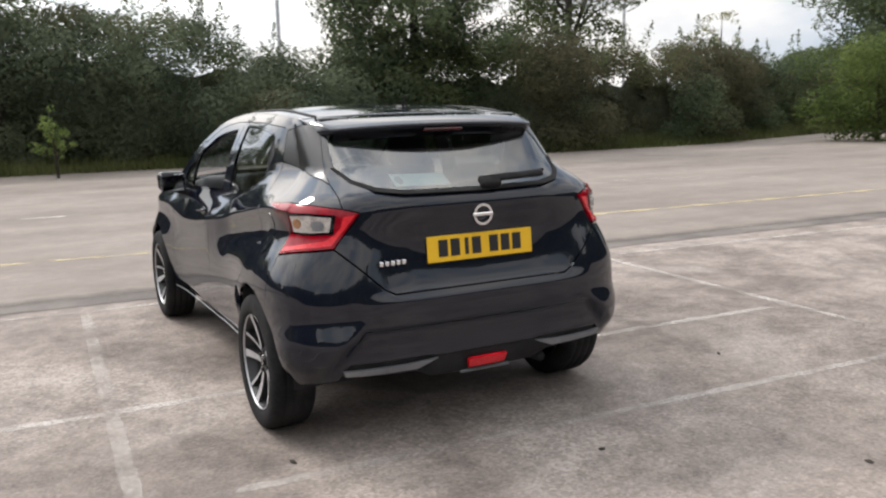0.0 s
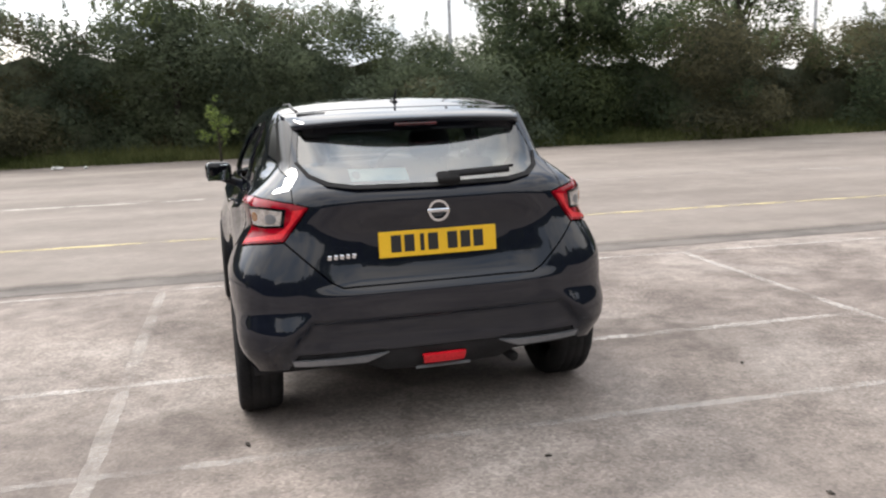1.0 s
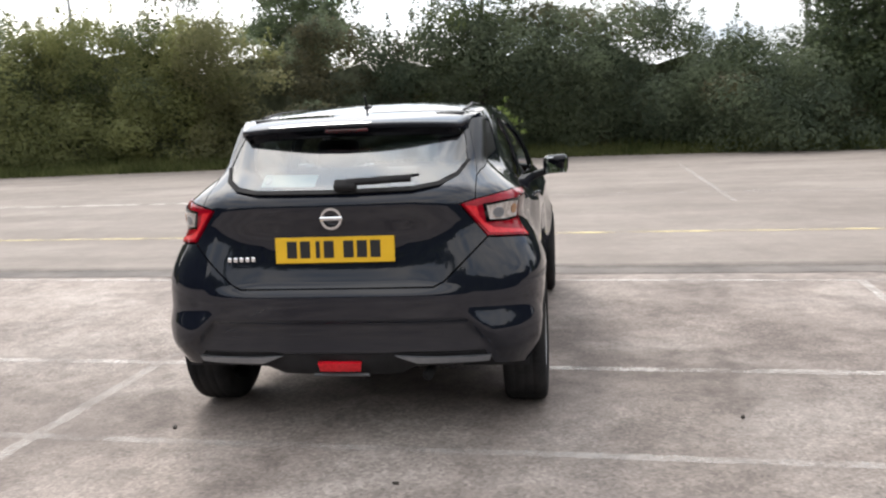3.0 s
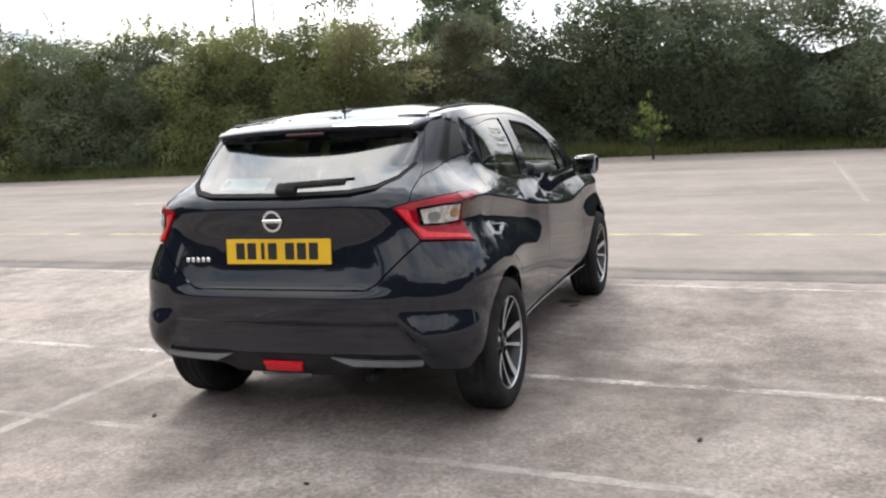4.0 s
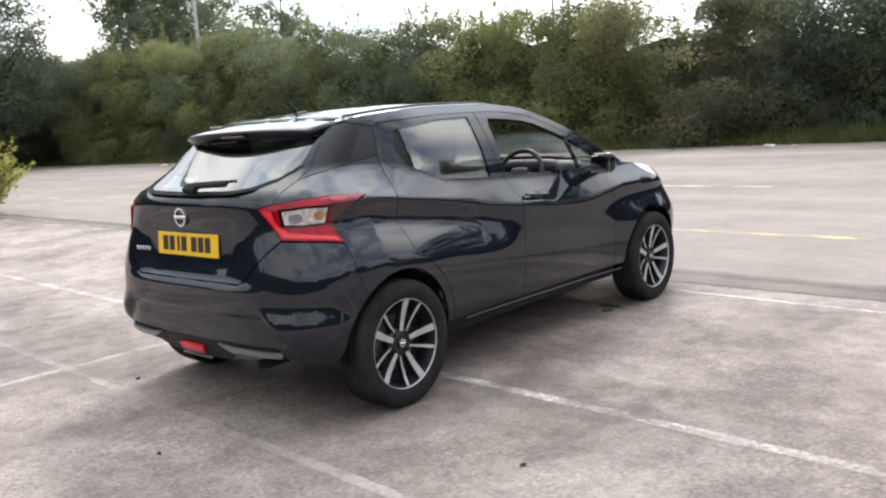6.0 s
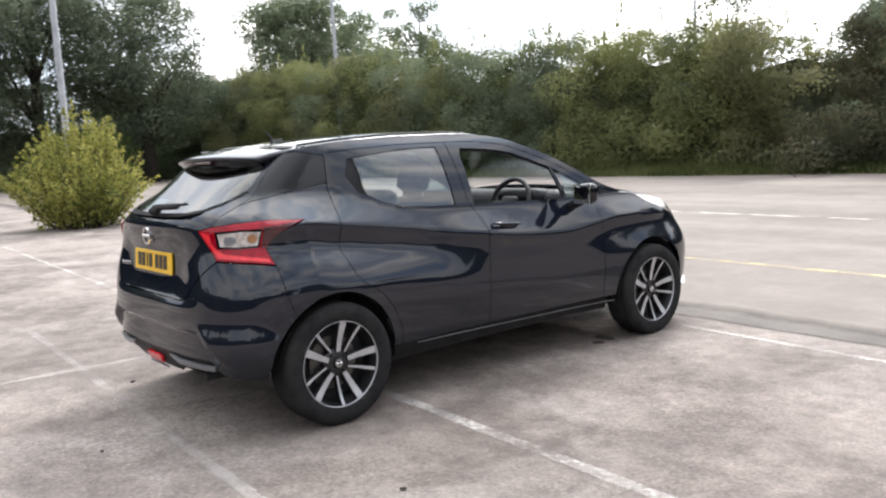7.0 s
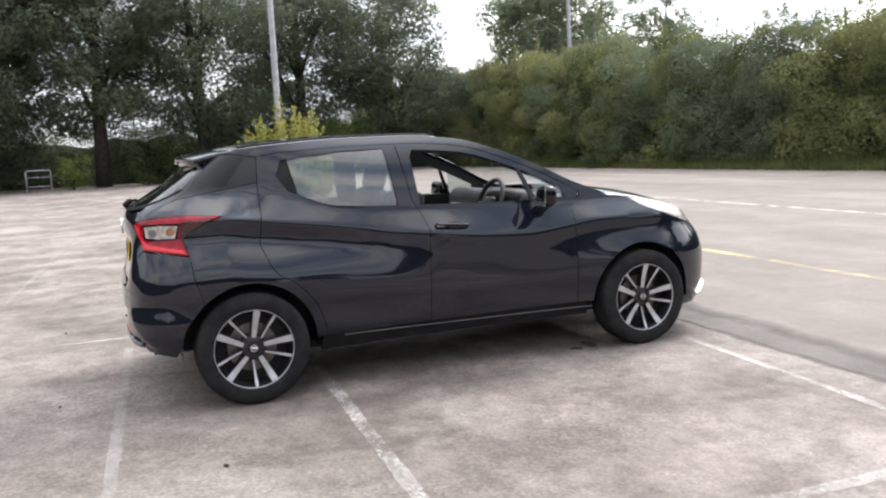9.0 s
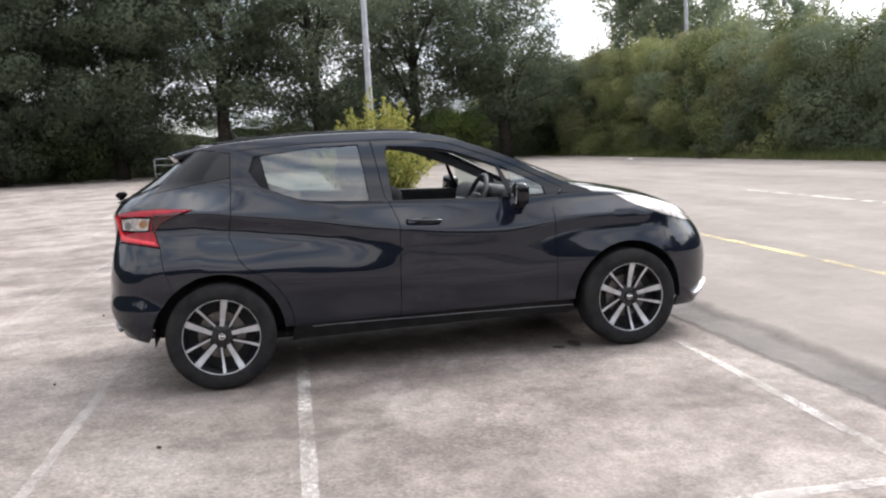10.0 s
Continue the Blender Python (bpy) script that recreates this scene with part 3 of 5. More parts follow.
def build_hedge(x0, x1, seed, mats, label, top_of=HEDGE_TOP, y_of=HEDGE_Y, m=None, per=460, leaf=0.155):
    """A ragged hedge along a line: lumps of leaves of uneven size, shoots on top, twigs inside."""
    rng = np.random.default_rng(seed)
    lumps, sprig = [], []
    waves = [(rng.uniform(0.25, 1.3), rng.uniform(0.3, 1.6), rng.uniform(0, 6.3)) for _ in range(7)]
    x = x0
    while x < x1:
        top, yb = float(top_of(x)) + rng.normal() * 0.25 + 0.30 * math.sin(x * 0.9 + seed) * math.sin(x * 0.37), float(y_of(x))
        z = 0.3
        while z < top:
            r = rng.uniform(0.45, 1.05) * (1.5 if rng.random() < 0.12 else 1.0)
            out = rng.normal() * 0.25 + 0.54 * sum(math.sin(a * x + b * z + c) for a, b, c in waves) - 0.25 * math.sin(math.pi * min(1, z / top))
            lumps.append((x + rng.uniform(-.8, .8), yb + out + 0.12 * z, min(z, top - r * 0.6), r, r * rng.uniform(.5, .95)))
            z += rng.uniform(0.4, 0.85)
        for back in (0.5, 1.0):
            r = rng.uniform(0.42, 0.72)
            lumps.append((x + rng.uniform(-.5, .5), yb + back + 0.12 * top, top - r * rng.uniform(0.6, 1.3), r, r * rng.uniform(.6, .9)))
        for _ in range(3):
            hgt = rng.uniform(0.1, 0.7) * (2.3 if rng.random() < 0.2 else 1)
            b = np.array([x + rng.uniform(-.5, .5), yb + rng.uniform(-.2, 1.1), top - 0.3])
            lean = np.array([rng.normal() * .3, rng.normal() * .2, 1.0])
            for t in np.linspace(0, 1, int(30 + hgt * 80)):
                sprig.append(b + lean * t * hgt + rng.normal(size=3) * (0.15 * (1.1 - t)))
        x += 0.62
    pts, outs, ids = lumps_to_leaves(lumps, per, rng, np.array([0, -0.6, 0.35]))
    root = thing("hedge", label, "hedge", m, kind="stuff")
    # shrubs of different kinds, a few metres each, that grow into one another
    ends = np.cumsum(rng.uniform(1.8, 5.5, 400)) + x0
    kinds = rng.integers(0, len(mats), 401)
    lx = np.array([q[0] + 0.35 * q[2] * math.sin(q[0]) for q in lumps])
    kind_of = np.where(rng.random(len(lx)) < 0.78, kinds[np.searchsorted(ends, lx + rng.normal(size=len(lx)) * 0.4)], rng.integers(0, len(mats), len(lx)))
    for k, mat in enumerate(mats):
        sel = kind_of[ids] == k
        if sel.any():
            part("foliage", leaf_cloud("foliage", pts[sel], leaf, mat, rng, outs[sel]), None, root)
    part("top_shoots", leaf_cloud("top_shoots", np.array(sprig), 0.13, mats[0], rng), None, root)
    xs = np.arange(x0 - 0.4, x1 + 0.8, 0.6)
    zs = np.linspace(0, 1, 9)
    gx, gz = np.meshgrid(xs, zs)
    gx, gz = gx.ravel(), gz.ravel()
    yy = y_of(gx) + 0.9 + 0.12 * gz * top_of(gx) + rng.normal(size=len(gx)) * 0.2
    verts = np.stack([gx, yy + 0.3, gz * (top_of(gx) - 0.95 + 0.18 * np.sin(gx * 1.7) + 0.16 * rng.normal(size=len(gx)))], 1)
    n = len(xs)
    q = np.array([(j * n + i, j * n + i + 1, (j + 1) * n + i + 1, (j + 1) * n + i) for j in range(len(zs) - 1) for i in range(n - 1)])
    part("twig_mass", raw_mesh("twig_mass", verts, q, HEDGE_CORE, True), None, root)
    return root


def limbs_of(base, height, spread, rng, count):
    """Limb lines that leave the trunk and rise outward; returns lines and their ends."""
    lines = []
    for k in range(count):
        a = 2 * math.pi * (k / count) + rng.uniform(-.4, .4)
        h0 = height * rng.uniform(0.18, 0.6)
        reach = spread * rng.uniform(0.5, 1.0)
        rise = height * rng.uniform(0.12, 0.38)
        p0 = Vector(base) + Vector((0, 0, h0))
        p1 = p0 + Vector((math.cos(a) * reach * .5, math.sin(a) * reach * .5, rise * .65))
        p2 = p0 + Vector((math.cos(a) * reach, math.sin(a) * reach, rise))
        lines.append((p0, p1, p2))
    return lines


def build_tree(x, y, height, spread, seed, mat, label, leaf=0.2, density=150, crown_low=0.25, clumps=60, trunk_r=0.16, name="tree", fill=1.0):
    rng = np.random.default_rng(seed)
    root = thing(name, label, name.replace("_", " "), pose(x, y, 0))
    bm = bmesh.new()
    bend = rng.normal(size=2) * 0.03 * height
    line = [(0, 0, -0.05), (bend[0] * .3, bend[1] * .3, height * .3), (bend[0], bend[1], height * .62), (bend[0] * 1.2, bend[1] * 1.2, height * .93)]
    tube(line, [trunk_r * 1.25, trunk_r * .9, trunk_r * .55, trunk_r * .12], 10, bm)
    ends = []
    for a, b, c in limbs_of((0, 0, 0), height, spread * .85, rng, 9):
        tube([a, b, c], [trunk_r * .42, trunk_r * .25, trunk_r * .08], 6, bm)
        ends += [b, c]
    part("trunk", bm, BARK, root, smooth=True)
    lumps = []
    for k in range(clumps):
        if k < len(ends):
            px, py, pz = ends[k]
        else:
            zf = rng.uniform(crown_low, 0.97)
            wide = spread * math.sin(math.pi * min(1, max(0.08, (zf - crown_low * .7) / (1.06 - crown_low * .7)))) ** 0.6
            a, rr = rng.uniform(0, 2 * math.pi), math.sqrt(rng.random()) * wide
            px, py, pz = math.cos(a) * rr, math.sin(a) * rr, zf * height
        r = spread * rng.uniform(0.16, 0.34)
        lumps.append((px, py, max(pz, r * .5), r, r * rng.uniform(.55, .85)))
    pts, outs, _ = lumps_to_leaves(lumps, density * fill, rng)
    part("crown", leaf_cloud("crown", pts, leaf, mat, rng, outs), None, root)
    return root


def build_shoot_bush(x, y, height, spread, seed, mat, label):
    """A loose bush of upright shoots that fan out from the ground, leafy all along."""
    rng = np.random.default_rng(seed)
    root = thing("bush", label, "bush", pose(x, y, 0))
    bm = bmesh.new()
    pts = []
    for k in range(190):
        a, q = rng.uniform(0, 2 * math.pi), math.sqrt(rng.random())
        b = np.array([math.cos(a) * q * spread * .35, math.sin(a) * q * spread * .35, 0.0])
        hgt = height * (1.0 - 0.62 * q ** 1.5) * rng.uniform(.72, 1.05)
        tip = np.array([math.cos(a) * q * spread * rng.uniform(.75, 1.05), math.sin(a) * q * spread * rng.uniform(.75, 1.05), hgt])
        mid = b * .5 + tip * .5 + np.array([0, 0, hgt * .10])
        if k < 80:
            tube([b, mid, tip], [0.016, 0.010, 0.004], 4, bm)
        for t in np.sort(rng.uniform(0.10, 1.0, int(66 + 112 * hgt / height))):
            p = (1 - t) ** 2 * b + 2 * t * (1 - t) * mid + t * t * tip
            pts.append(p + rng.normal(size=3) * (0.13 * (1.1 - t)))
    pts = np.array(pts)
    pts = pts[pts[:, 2] > 0.03]
    part("branchwork", bm, BARK, root)
    green = rng.random(len(pts)) < 0.30 - 0.30 * pts[:, 2] / height
    part("foliage", leaf_cloud("foliage", pts[~green], 0.105, mat, rng), None, root, "yellow leaves of the outer shoots")
    part("foliage", leaf_cloud("foliage", pts[green], 0.105, LEAF_LIGHT, rng), None, root, "greener leaves low in the bush")
    return root


build_hedge(-84, -9, 11, [LEAF_OLIVE, LEAF_BROWN, LEAF_GREY, LEAF_OLIVE, LEAF], "tall overgrown mixed hedge with brownish leaf tips")
build_hedge(-9, 9, 12, [LEAF_MID, LEAF_RUST, LEAF_MID, LEAF], "tall overgrown green hedge with ragged top shoots")
build_hedge(9, 52, 13, [LEAF_DARK, LEAF, LEAF_RUST], "tall dark overgrown hedge in shade")

build_tree(9.7, 22.6, 9.7, 3.4, 21, LEAF_DARK, "tall dark leafy tree rising over the hedge", 0.20, 420, 0.10, 120, 0.2)
build_tree(17.3, 24.9, 8.6, 2.8, 22, LEAF, "leafy tree with a loose open crown", 0.20, 270, 0.2, 80, 0.16)
build_tree(-2.8, 22.6, 6.7, 2.0, 23, LEAF, "small green tree growing through the hedge", 0.17, 330, 0.3, 50, 0.1)
build_tree(-17.3, 45.6, 10.3, 4.0, 24, LEAF_DARK, "broad rounded tree far behind the hedge", 0.32, 190, 0.2, 110, 0.25)
build_tree(-13.1, 23.0, 6.2, 1.6, 25, LEAF, "small green tree growing through the hedge", 0.17, 330, 0.3, 45, 0.1)
build_tree(33.2, 34.0, 6.6, 1.35, 26, LEAF_BROWN, "slim pale tree standing above the hedge", 0.18, 240, 0.5, 40, 0.1)
build_tree(36.3, 23.7, 10.3, 5.0, 27, LEAF_DARK, "large dark tree at the edge of the car park", 0.26, 190, 0.08, 120, 0.25)
build_tree(23.8, 16.1, 3.4, 2.7, 28, LEAF_LIGHT, "bright green spreading bush", 0.18, 300, 0.05, 80, 0.08, name="bush")
build_tree(42.0, 13.5, 10.5, 6.0, 29, LEAF, "large leafy tree at the edge of the car park", 0.26, 150, 0.06, 120, 0.25)
# behind the hedge to the west
build_tree(-50.1, 27.0, 12.0, 4.9, 31, LEAF_GREY, "rounded grey-green tree far behind the hedge", 0.32, 210, 0.25, 110, 0.22)
build_tree(-51.2, 36.7, 12.8, 3.0, 32, LEAF_GREY, "rounded dark tree far behind the hedge", 0.30, 260, 0.3, 70, 0.22)
build_tree(-60.2, 36.0, 12.3, 2.7, 33, LEAF_GREY, "slender grey-green tree far behind the hedge", 0.32, 330, 0.3, 60, 0.2)
for k, (tx, ty, th, ts) in enumerate([(-50, 15.0, 12.0, 4.6), (-54, 9.5, 15.0, 5.0), (-50, 2.7, 15.0, 5.4), (-50, -3.5, 17.0, 5.6), (-51, -10.0, 17.0, 6.0), (-50, -17.0, 16.0, 6.0), (-50, -25.0, 16.0, 6.0), (-50, -33.0, 15.0, 6.0)]):
    build_tree(tx, ty, th, ts, 40 + k, LEAF_SHADE, "tall dark tree at the edge of the car park", 0.30, 150 if k < 4 else 260, 0.20 if k < 4 else 0.10, 120 if k < 4 else 150, 0.40)
for k, (tx, ty, th, ts) in enumerate([(-48, 11.0, 3.2, 2.6), (-49, 0.0, 2.6, 2.4), (-50, -13.0, 3.0, 3.0), (-49, -21.0, 3.4, 3.0)]):
    build_tree(tx, ty, th, ts, 60 + k, LEAF if k else LEAF_LIGHT, "low green shrub under the trees", 0.26, 190, 0.05, 40, 0.06, name="bush")
build_hedge(-42, 24, 14, [LEAF_DARK, LEAF_GREY], "dark undergrowth below the row of tall trees", pchip((-42, 4.6), (-12, 4.4), (-8, 3.6), (-2, 3.8), (6, 4.4), (24, 4.8)), pchip((-42, 0.0), (24, 0.0)), pose(-54.5, 0, 0, 0, 0, 90), 200)
build_shoot_bush(-15.1, 2.55, 2.78, 1.72, 70, LEAF_YELLOW, "loose yellow-green bush growing out of the asphalt")
build_tree(-29.5, 18.6, 0.72, 0.55, 71, LEAF_DARK, "low dark weed clump on the asphalt near the hedge", 0.11, 900, 0.05, 24, 0.02, name="bush")
build_tree(-1.5, 18.9, 1.9, 0.53, 72, LEAF_BRIGHT, "bright green sapling in front of the hedge", 0.14, 700, 0.2, 22, 0.03, name="sapling")
build_tree(-47.5, -5.0, 1.9, 1.25, 73, LEAF_BRIGHT, "low bright green shrub under the trees", 0.2, 300, 0.05, 40, 0.05, name="bush")
# unseen sides, which the paint mirrors
FAR_TOP = pchip((-70, 8.5), (-40, 10.5), (-20, 8.5), (0, 10.5), (20, 8.0), (40, 10.5), (70, 8.5))
FAR_LINE = pchip((-70, 0.0), (70, 0.0))
build_hedge(-62, 62, 15, [LEAF_DARK, LEAF], "tall dark hedge at the far side of the car park", FAR_TOP, FAR_LINE, pose(0, -44, 0, 0, 0, 180), 38, 0.55)
build_hedge(-32, 62, 16, [LEAF_DARK, LEAF], "tall dark hedge at the far side of the car park", FAR_TOP, FAR_LINE, pose(52, -16, 0, 0, 0, -90), 38, 0.55)
for k, (tx, ty, th, ts) in enumerate([(-40, -47, 12, 5), (-17, -48, 11, 5), (8, -47, 12, 5), (30, -46, 11, 5), (54, -30, 12, 5), (55, -6, 11, 5)]):
    build_tree(tx, ty, th, ts, 80 + k, LEAF_DARK, "dark leafy tree at the far side of the car park", 0.45, 70, 0.05, 60, 0.25)


VERGE_Y = pchip((-90, 18.7), (-25, 18.9), (-18, 19.1), (-12, 19.6), (-7, 20.3), (0, 20.4), (5, 19.7), (9, 18.9), (17, 18.7), (24, 20.6), (36, 24.6), (60, 24.6))


def build_verge():
    rng = np.random.default_rng(7)
    xs = np.arange(-90, 60, 1.5)
    verts = []
    for x in xs:
        yb = float(HEDGE_Y(x))
        verts += [(x, float(VERGE_Y(x)) + rng.uniform(-.2, .2), 0.006), (x, yb - 0.6, 0.05), (x, yb + 3.0, 0.08)]
    n = len(xs)
    q = np.array([(3 * i + j, 3 * i + 3 + j, 3 * i + 4 + j, 3 * i + 1 + j) for i in range(n - 1) for j in range(2)])
    thing("verge", "strip of earth and rough grass below the hedge", "verge", kind="structure", data=raw_mesh("verge", np.array(verts), q, EARTH, True))
    m = 120000
    gx = rng.uniform(-70, 45, m)
    gy = VERGE_Y(gx) + 0.05 + rng.random(m) ** 0.8 * (HEDGE_Y(gx) - VERGE_Y(gx) + 0.1)
    h = rng.uniform(0.14, 0.52, m) * (0.45 + 0.75 * np.clip((gy - VERGE_Y(gx)) / 1.3, 0, 1) * rng.random(m))
    a = rng.uniform(0, math.pi, m)
    dx, dy = np.cos(a) * 0.03, np.sin(a) * 0.03
    lean = rng.normal(size=(m, 2)) * 0.06
    b = np.stack([gx, gy, np.zeros(m)], 1)
    v = np.stack([b + np.stack([dx, dy, 0 * dx], 1), b - np.stack([dx, dy, 0 * dx], 1), b + np.stack([lean[:, 0], lean[:, 1], h], 1)], 1).reshape(-1, 3)
    thing("grass", "rough dry grass along the foot of the hedge", "grass", kind="stuff", data=raw_mesh("grass", v, np.arange(3 * m).reshape(-1, 3), GRASS))


build_verge()


# ---------------------------------------------------------------- poles and small things
def build_pole(x, y, h, r, label, head=None):
    p = thing("lamp_post", label, "lamp post", pose(x, y, 0))
    bm = lathe([(r * 1.5, -0.02), (r * 1.5, 1.1), (r * 1.1, 1.25), (r, h * .5), (r * .72, h)], 14)
    bmesh.ops.transform(bm, matrix=pose(0, 0, 0, 0, -90, 0), verts=bm.verts[:])
    part("post", bm, STEEL, p, smooth=True)
    if head is not None:
        d = Vector((head[0], head[1], 0)).normalized()
        tip = Vector((0, 0, h)) + d * 1.3 + Vector((0, 0, .12))
        part("bracket", tube([(0, 0, h - .1), Vector((0, 0, h)) + d * .5 + Vector((0, 0, .08)), tip], r * .5, 8), STEEL, p, smooth=True)
        part("lantern", rbox(0.85, 0.28, 0.12, 0.05, 2, None, Matrix.Translation(tip + d * .3) @ pose(0, 0, 0, 0, -6, math.degrees(math.atan2(d.y, d.x)))), STEEL, p, smooth=True)
    return p


build_pole(-16.0, 2.60, 8.7, 0.074, "tall grey steel lamp post beside the yellow-green bush", (1, 0))
build_pole(-39.4, 22.9, 12.8, 0.11, "tall grey steel lamp post behind the hedge", (0, 1))
build_pole(14.6, 60.0, 14.0, 0.14, "tall thin lamp post far behind the hedge", (1, 0))
build_pole(-41.6, 59.2, 17.0, 0.14, "tall thin lamp post far behind the hedge", (1, 0))
build_pole(46.7, 60.8, 16.0, 0.14, "tall thin lamp post far behind the hedge", (1, 0))
build_pole(-49.7, 29.0, 8.4, 0.09, "street lamp far behind the hedge", (-0.4, -1))


def build_litter(x, y, sx, sy, sz, mat, name, label, seed, turn):
    """A crumpled scrap that lies on the ground."""
    rng = random.Random(seed)
    bm = bmesh.new()
    bmesh.ops.create_icosphere(bm, subdivisions=2, radius=1.0)
    for v in bm.verts:
        k = 1 + rng.uniform(-.3, .3)
        v.co = Vector((v.co.x * sx / 2 * k, v.co.y * sy / 2 * k, max(0.0, (v.co.z * 0.5 + 0.45) * sz * k)))
    me = mesh_of(bm, name)
    me.materials.append(mat)
    thing(name, label, "litter", pose(x, y, 0.002, 0, 0, turn), data=me)


for k, (lx, ly, ls) in enumerate([(-5.7, 19.6, 0.30), (-33.5, 16.9, 0.38), (-4.95, 19.4, 0.20)]):
    build_litter(lx, ly, ls, ls * .6, 0.07, WHITE_METAL, "paper_scrap", "crumpled white paper scrap near the hedge", 5 + k, 40 * k)
for k, (lx, ly, ls) in enumerate([(0.58, 2.22, 0.16), (0.64, 2.10, 0.09), (-0.82, -0.53, 0.035), (0.37, -1.02, 0.03), (1.75, -0.21, 0.03), (1.22, -1.62, 0.035), (-1.9, -1.2, 0.03)]):
    build_litter(lx, ly, ls, ls * .5, 0.010, BARK, "dead_leaf", "dark wet dead leaf on the asphalt", 20 + k, 57 * k)


def build_trolley_bay(x, y):
    """A hooped steel rail with cross rails."""
    root = thing("trolley_rail", "grey hooped steel trolley rail under the trees", "rail", pose(x, y, 0, 0, 0, 90))
    part("hoop", tube([(-.62, 0, -.02), (-.62, 0, 1.16), (-.58, 0, 1.22), (.58, 0, 1.22), (.62, 0, 1.16), (.62, 0, -.02)], 0.03, 10), STEEL, root, smooth=True)
    for z in (0.35, 0.85):
        part("cross_rail", tube([(-.6, 0, z), (.6, 0, z)], 0.022, 8), STEEL, root, smooth=True)


build_trolley_bay(-45.0, -6.5)


# ---------------------------------------------------------------- the car's skin
# Plan outlines at every height: a rounded tail, the flank, a rounded nose. Points are (v, z), v the way round from the tail's middle.
TAIL = pchip((0.15, -0.47), (0.26, -0.555), (0.34, -0.610), (0.40, -0.625), (0.50, -0.634), (0.60, -0.638), (0.68, -0.635), (0.78, -0.628),
             (0.88, -0.619), (0.98, -0.612), (1.05, -0.602), (1.075, -0.580), (1.10, -0.535), (1.22, -0.338), (1.34, -0.172), (1.42, -0.08), (1.50, 0.02))
TAIL_B = pchip((0.15, 0.48), (0.60, 0.54), (0.95, 0.52), (1.04, 0.50), (1.10, 0.42), (1.34, 0.23), (1.50, 0.20))
TAIL_N = pchip((0.15, 3.5), (0.60, 3.7), (0.80, 3.3), (0.95, 3.1), (1.05, 3.0), (1.12, 3.1), (1.34, 3.8), (1.50, 4.0))
NOSE = pchip((0.15, 3.23), (0.24, 3.30), (0.50, 3.315), (0.65, 3.278), (0.75, 3.21), (0.82, 3.14), (0.90, 3.035), (1.0, 2.83), (1.5, 2.62))
BELT = pchip((-0.70, 1.12), (0.10, 1.170), (0.50, 1.058), (1.00, 1.003), (2.00, 0.976), (3.40, 0.95))
CREASE_X = pchip((-0.70, 0.782), (-0.12, 0.784), (0.30, 0.774), (0.70, 0.768), (0.96, 0.798), (1.15, 0.814), (1.70, 0.816), (2.05, 0.818), (2.55, 0.820), (3.40, 0.79))
BELT_X = pchip((-0.70, 0.565), (-0.30, 0.590), (-0.05, 0.616), (0.20, 0.660), (0.50, 0.700), (0.90, 0.706), (2.00, 0.730), (2.60, 0.725), (3.40, 0.66))
RAIL = pchip((-0.25, 1.355), (-0.05, 1.385), (0.34, 1.415), (0.69, 1.427), (1.04, 1.427), (1.26, 1.413), (1.41, 1.390), (1.60, 1.325), (1.76, 1.262), (1.95, 1.168), (2.15, 1.066), (2.34, 1.0))
ROOF_MID = pchip((-0.25, 1.375), (0.0, 1.412), (0.34, 1.446), (0.69, 1.457), (1.04, 1.454), (1.30, 1.432))
GATE_DISH = pchip((0.15, 0.0), (0.655, 0.0), (0.695, 0.030), (0.80, 0.045), (0.88, 0.042), (0.98, 0.014), (1.04, 0.0), (1.5, 0.0))
TAIL_LEN, NOSE_LEN, NOSE_Y, NOSE_N = 1.25, 1.15, 2.50, 2.7


CREASE = pchip((-0.70, 1.055), (-0.08, 1.026), (0.20, 0.988), (0.55, 0.936), (0.85, 0.884), (1.10, 0.853), (1.41, 0.815), (1.72, 0.798), (1.98, 0.822), (2.22, 0.848), (2.60, 0.850), (3.40, 0.82))


def crease_z(y):
    return CREASE(y)


def side_x(y, z):
    """Half width of the flank: sill, arches, crease line, shoulder and glass house."""
    y, z = np.asarray(y, float), np.asarray(z, float)
    zc, zb, xc, xb = crease_z(y), BELT(y), CREASE_X(y), BELT_X(y)
    bulge = np.exp(-(y / 0.44) ** 2) + np.exp(-((y - 2.525) / 0.44) ** 2)
    xm = 0.815 + 0.056 * bulge + 0.010 * (1 - step(-0.30, 0.10, y))
    f = (zc - z) / (zc - 0.20)
    tail = 1 - step(-0.28, 0.05, y)
    low = xc + (xm - xc) * step(0.10 - 0.045 * tail, 0.42 - 0.045 * tail, f) - (0.011 + 0.004 * bulge) * (1 - tail) * (1 - 0.85 * step(0.48, 0.84, y)) * np.sin(np.pi * np.clip(f / 0.26, 0, 1)) ** 2 - 0.018 * step(0.44, 0.80, f) - 0.065 * step(0.70, 1.06, f) ** 1.3
    up = xc - (z - zc) * (xc - xb) / (zb - zc)
    rise = np.clip(z - zb, -0.1, 0.6)
    glass = xb - 0.10 * rise - 0.64 * np.clip(rise, 0, 1) ** 2 - 0.02 * step(1.36, 1.46, z)
    return smin(low, smax(up, glass, 0.012), 0.007)


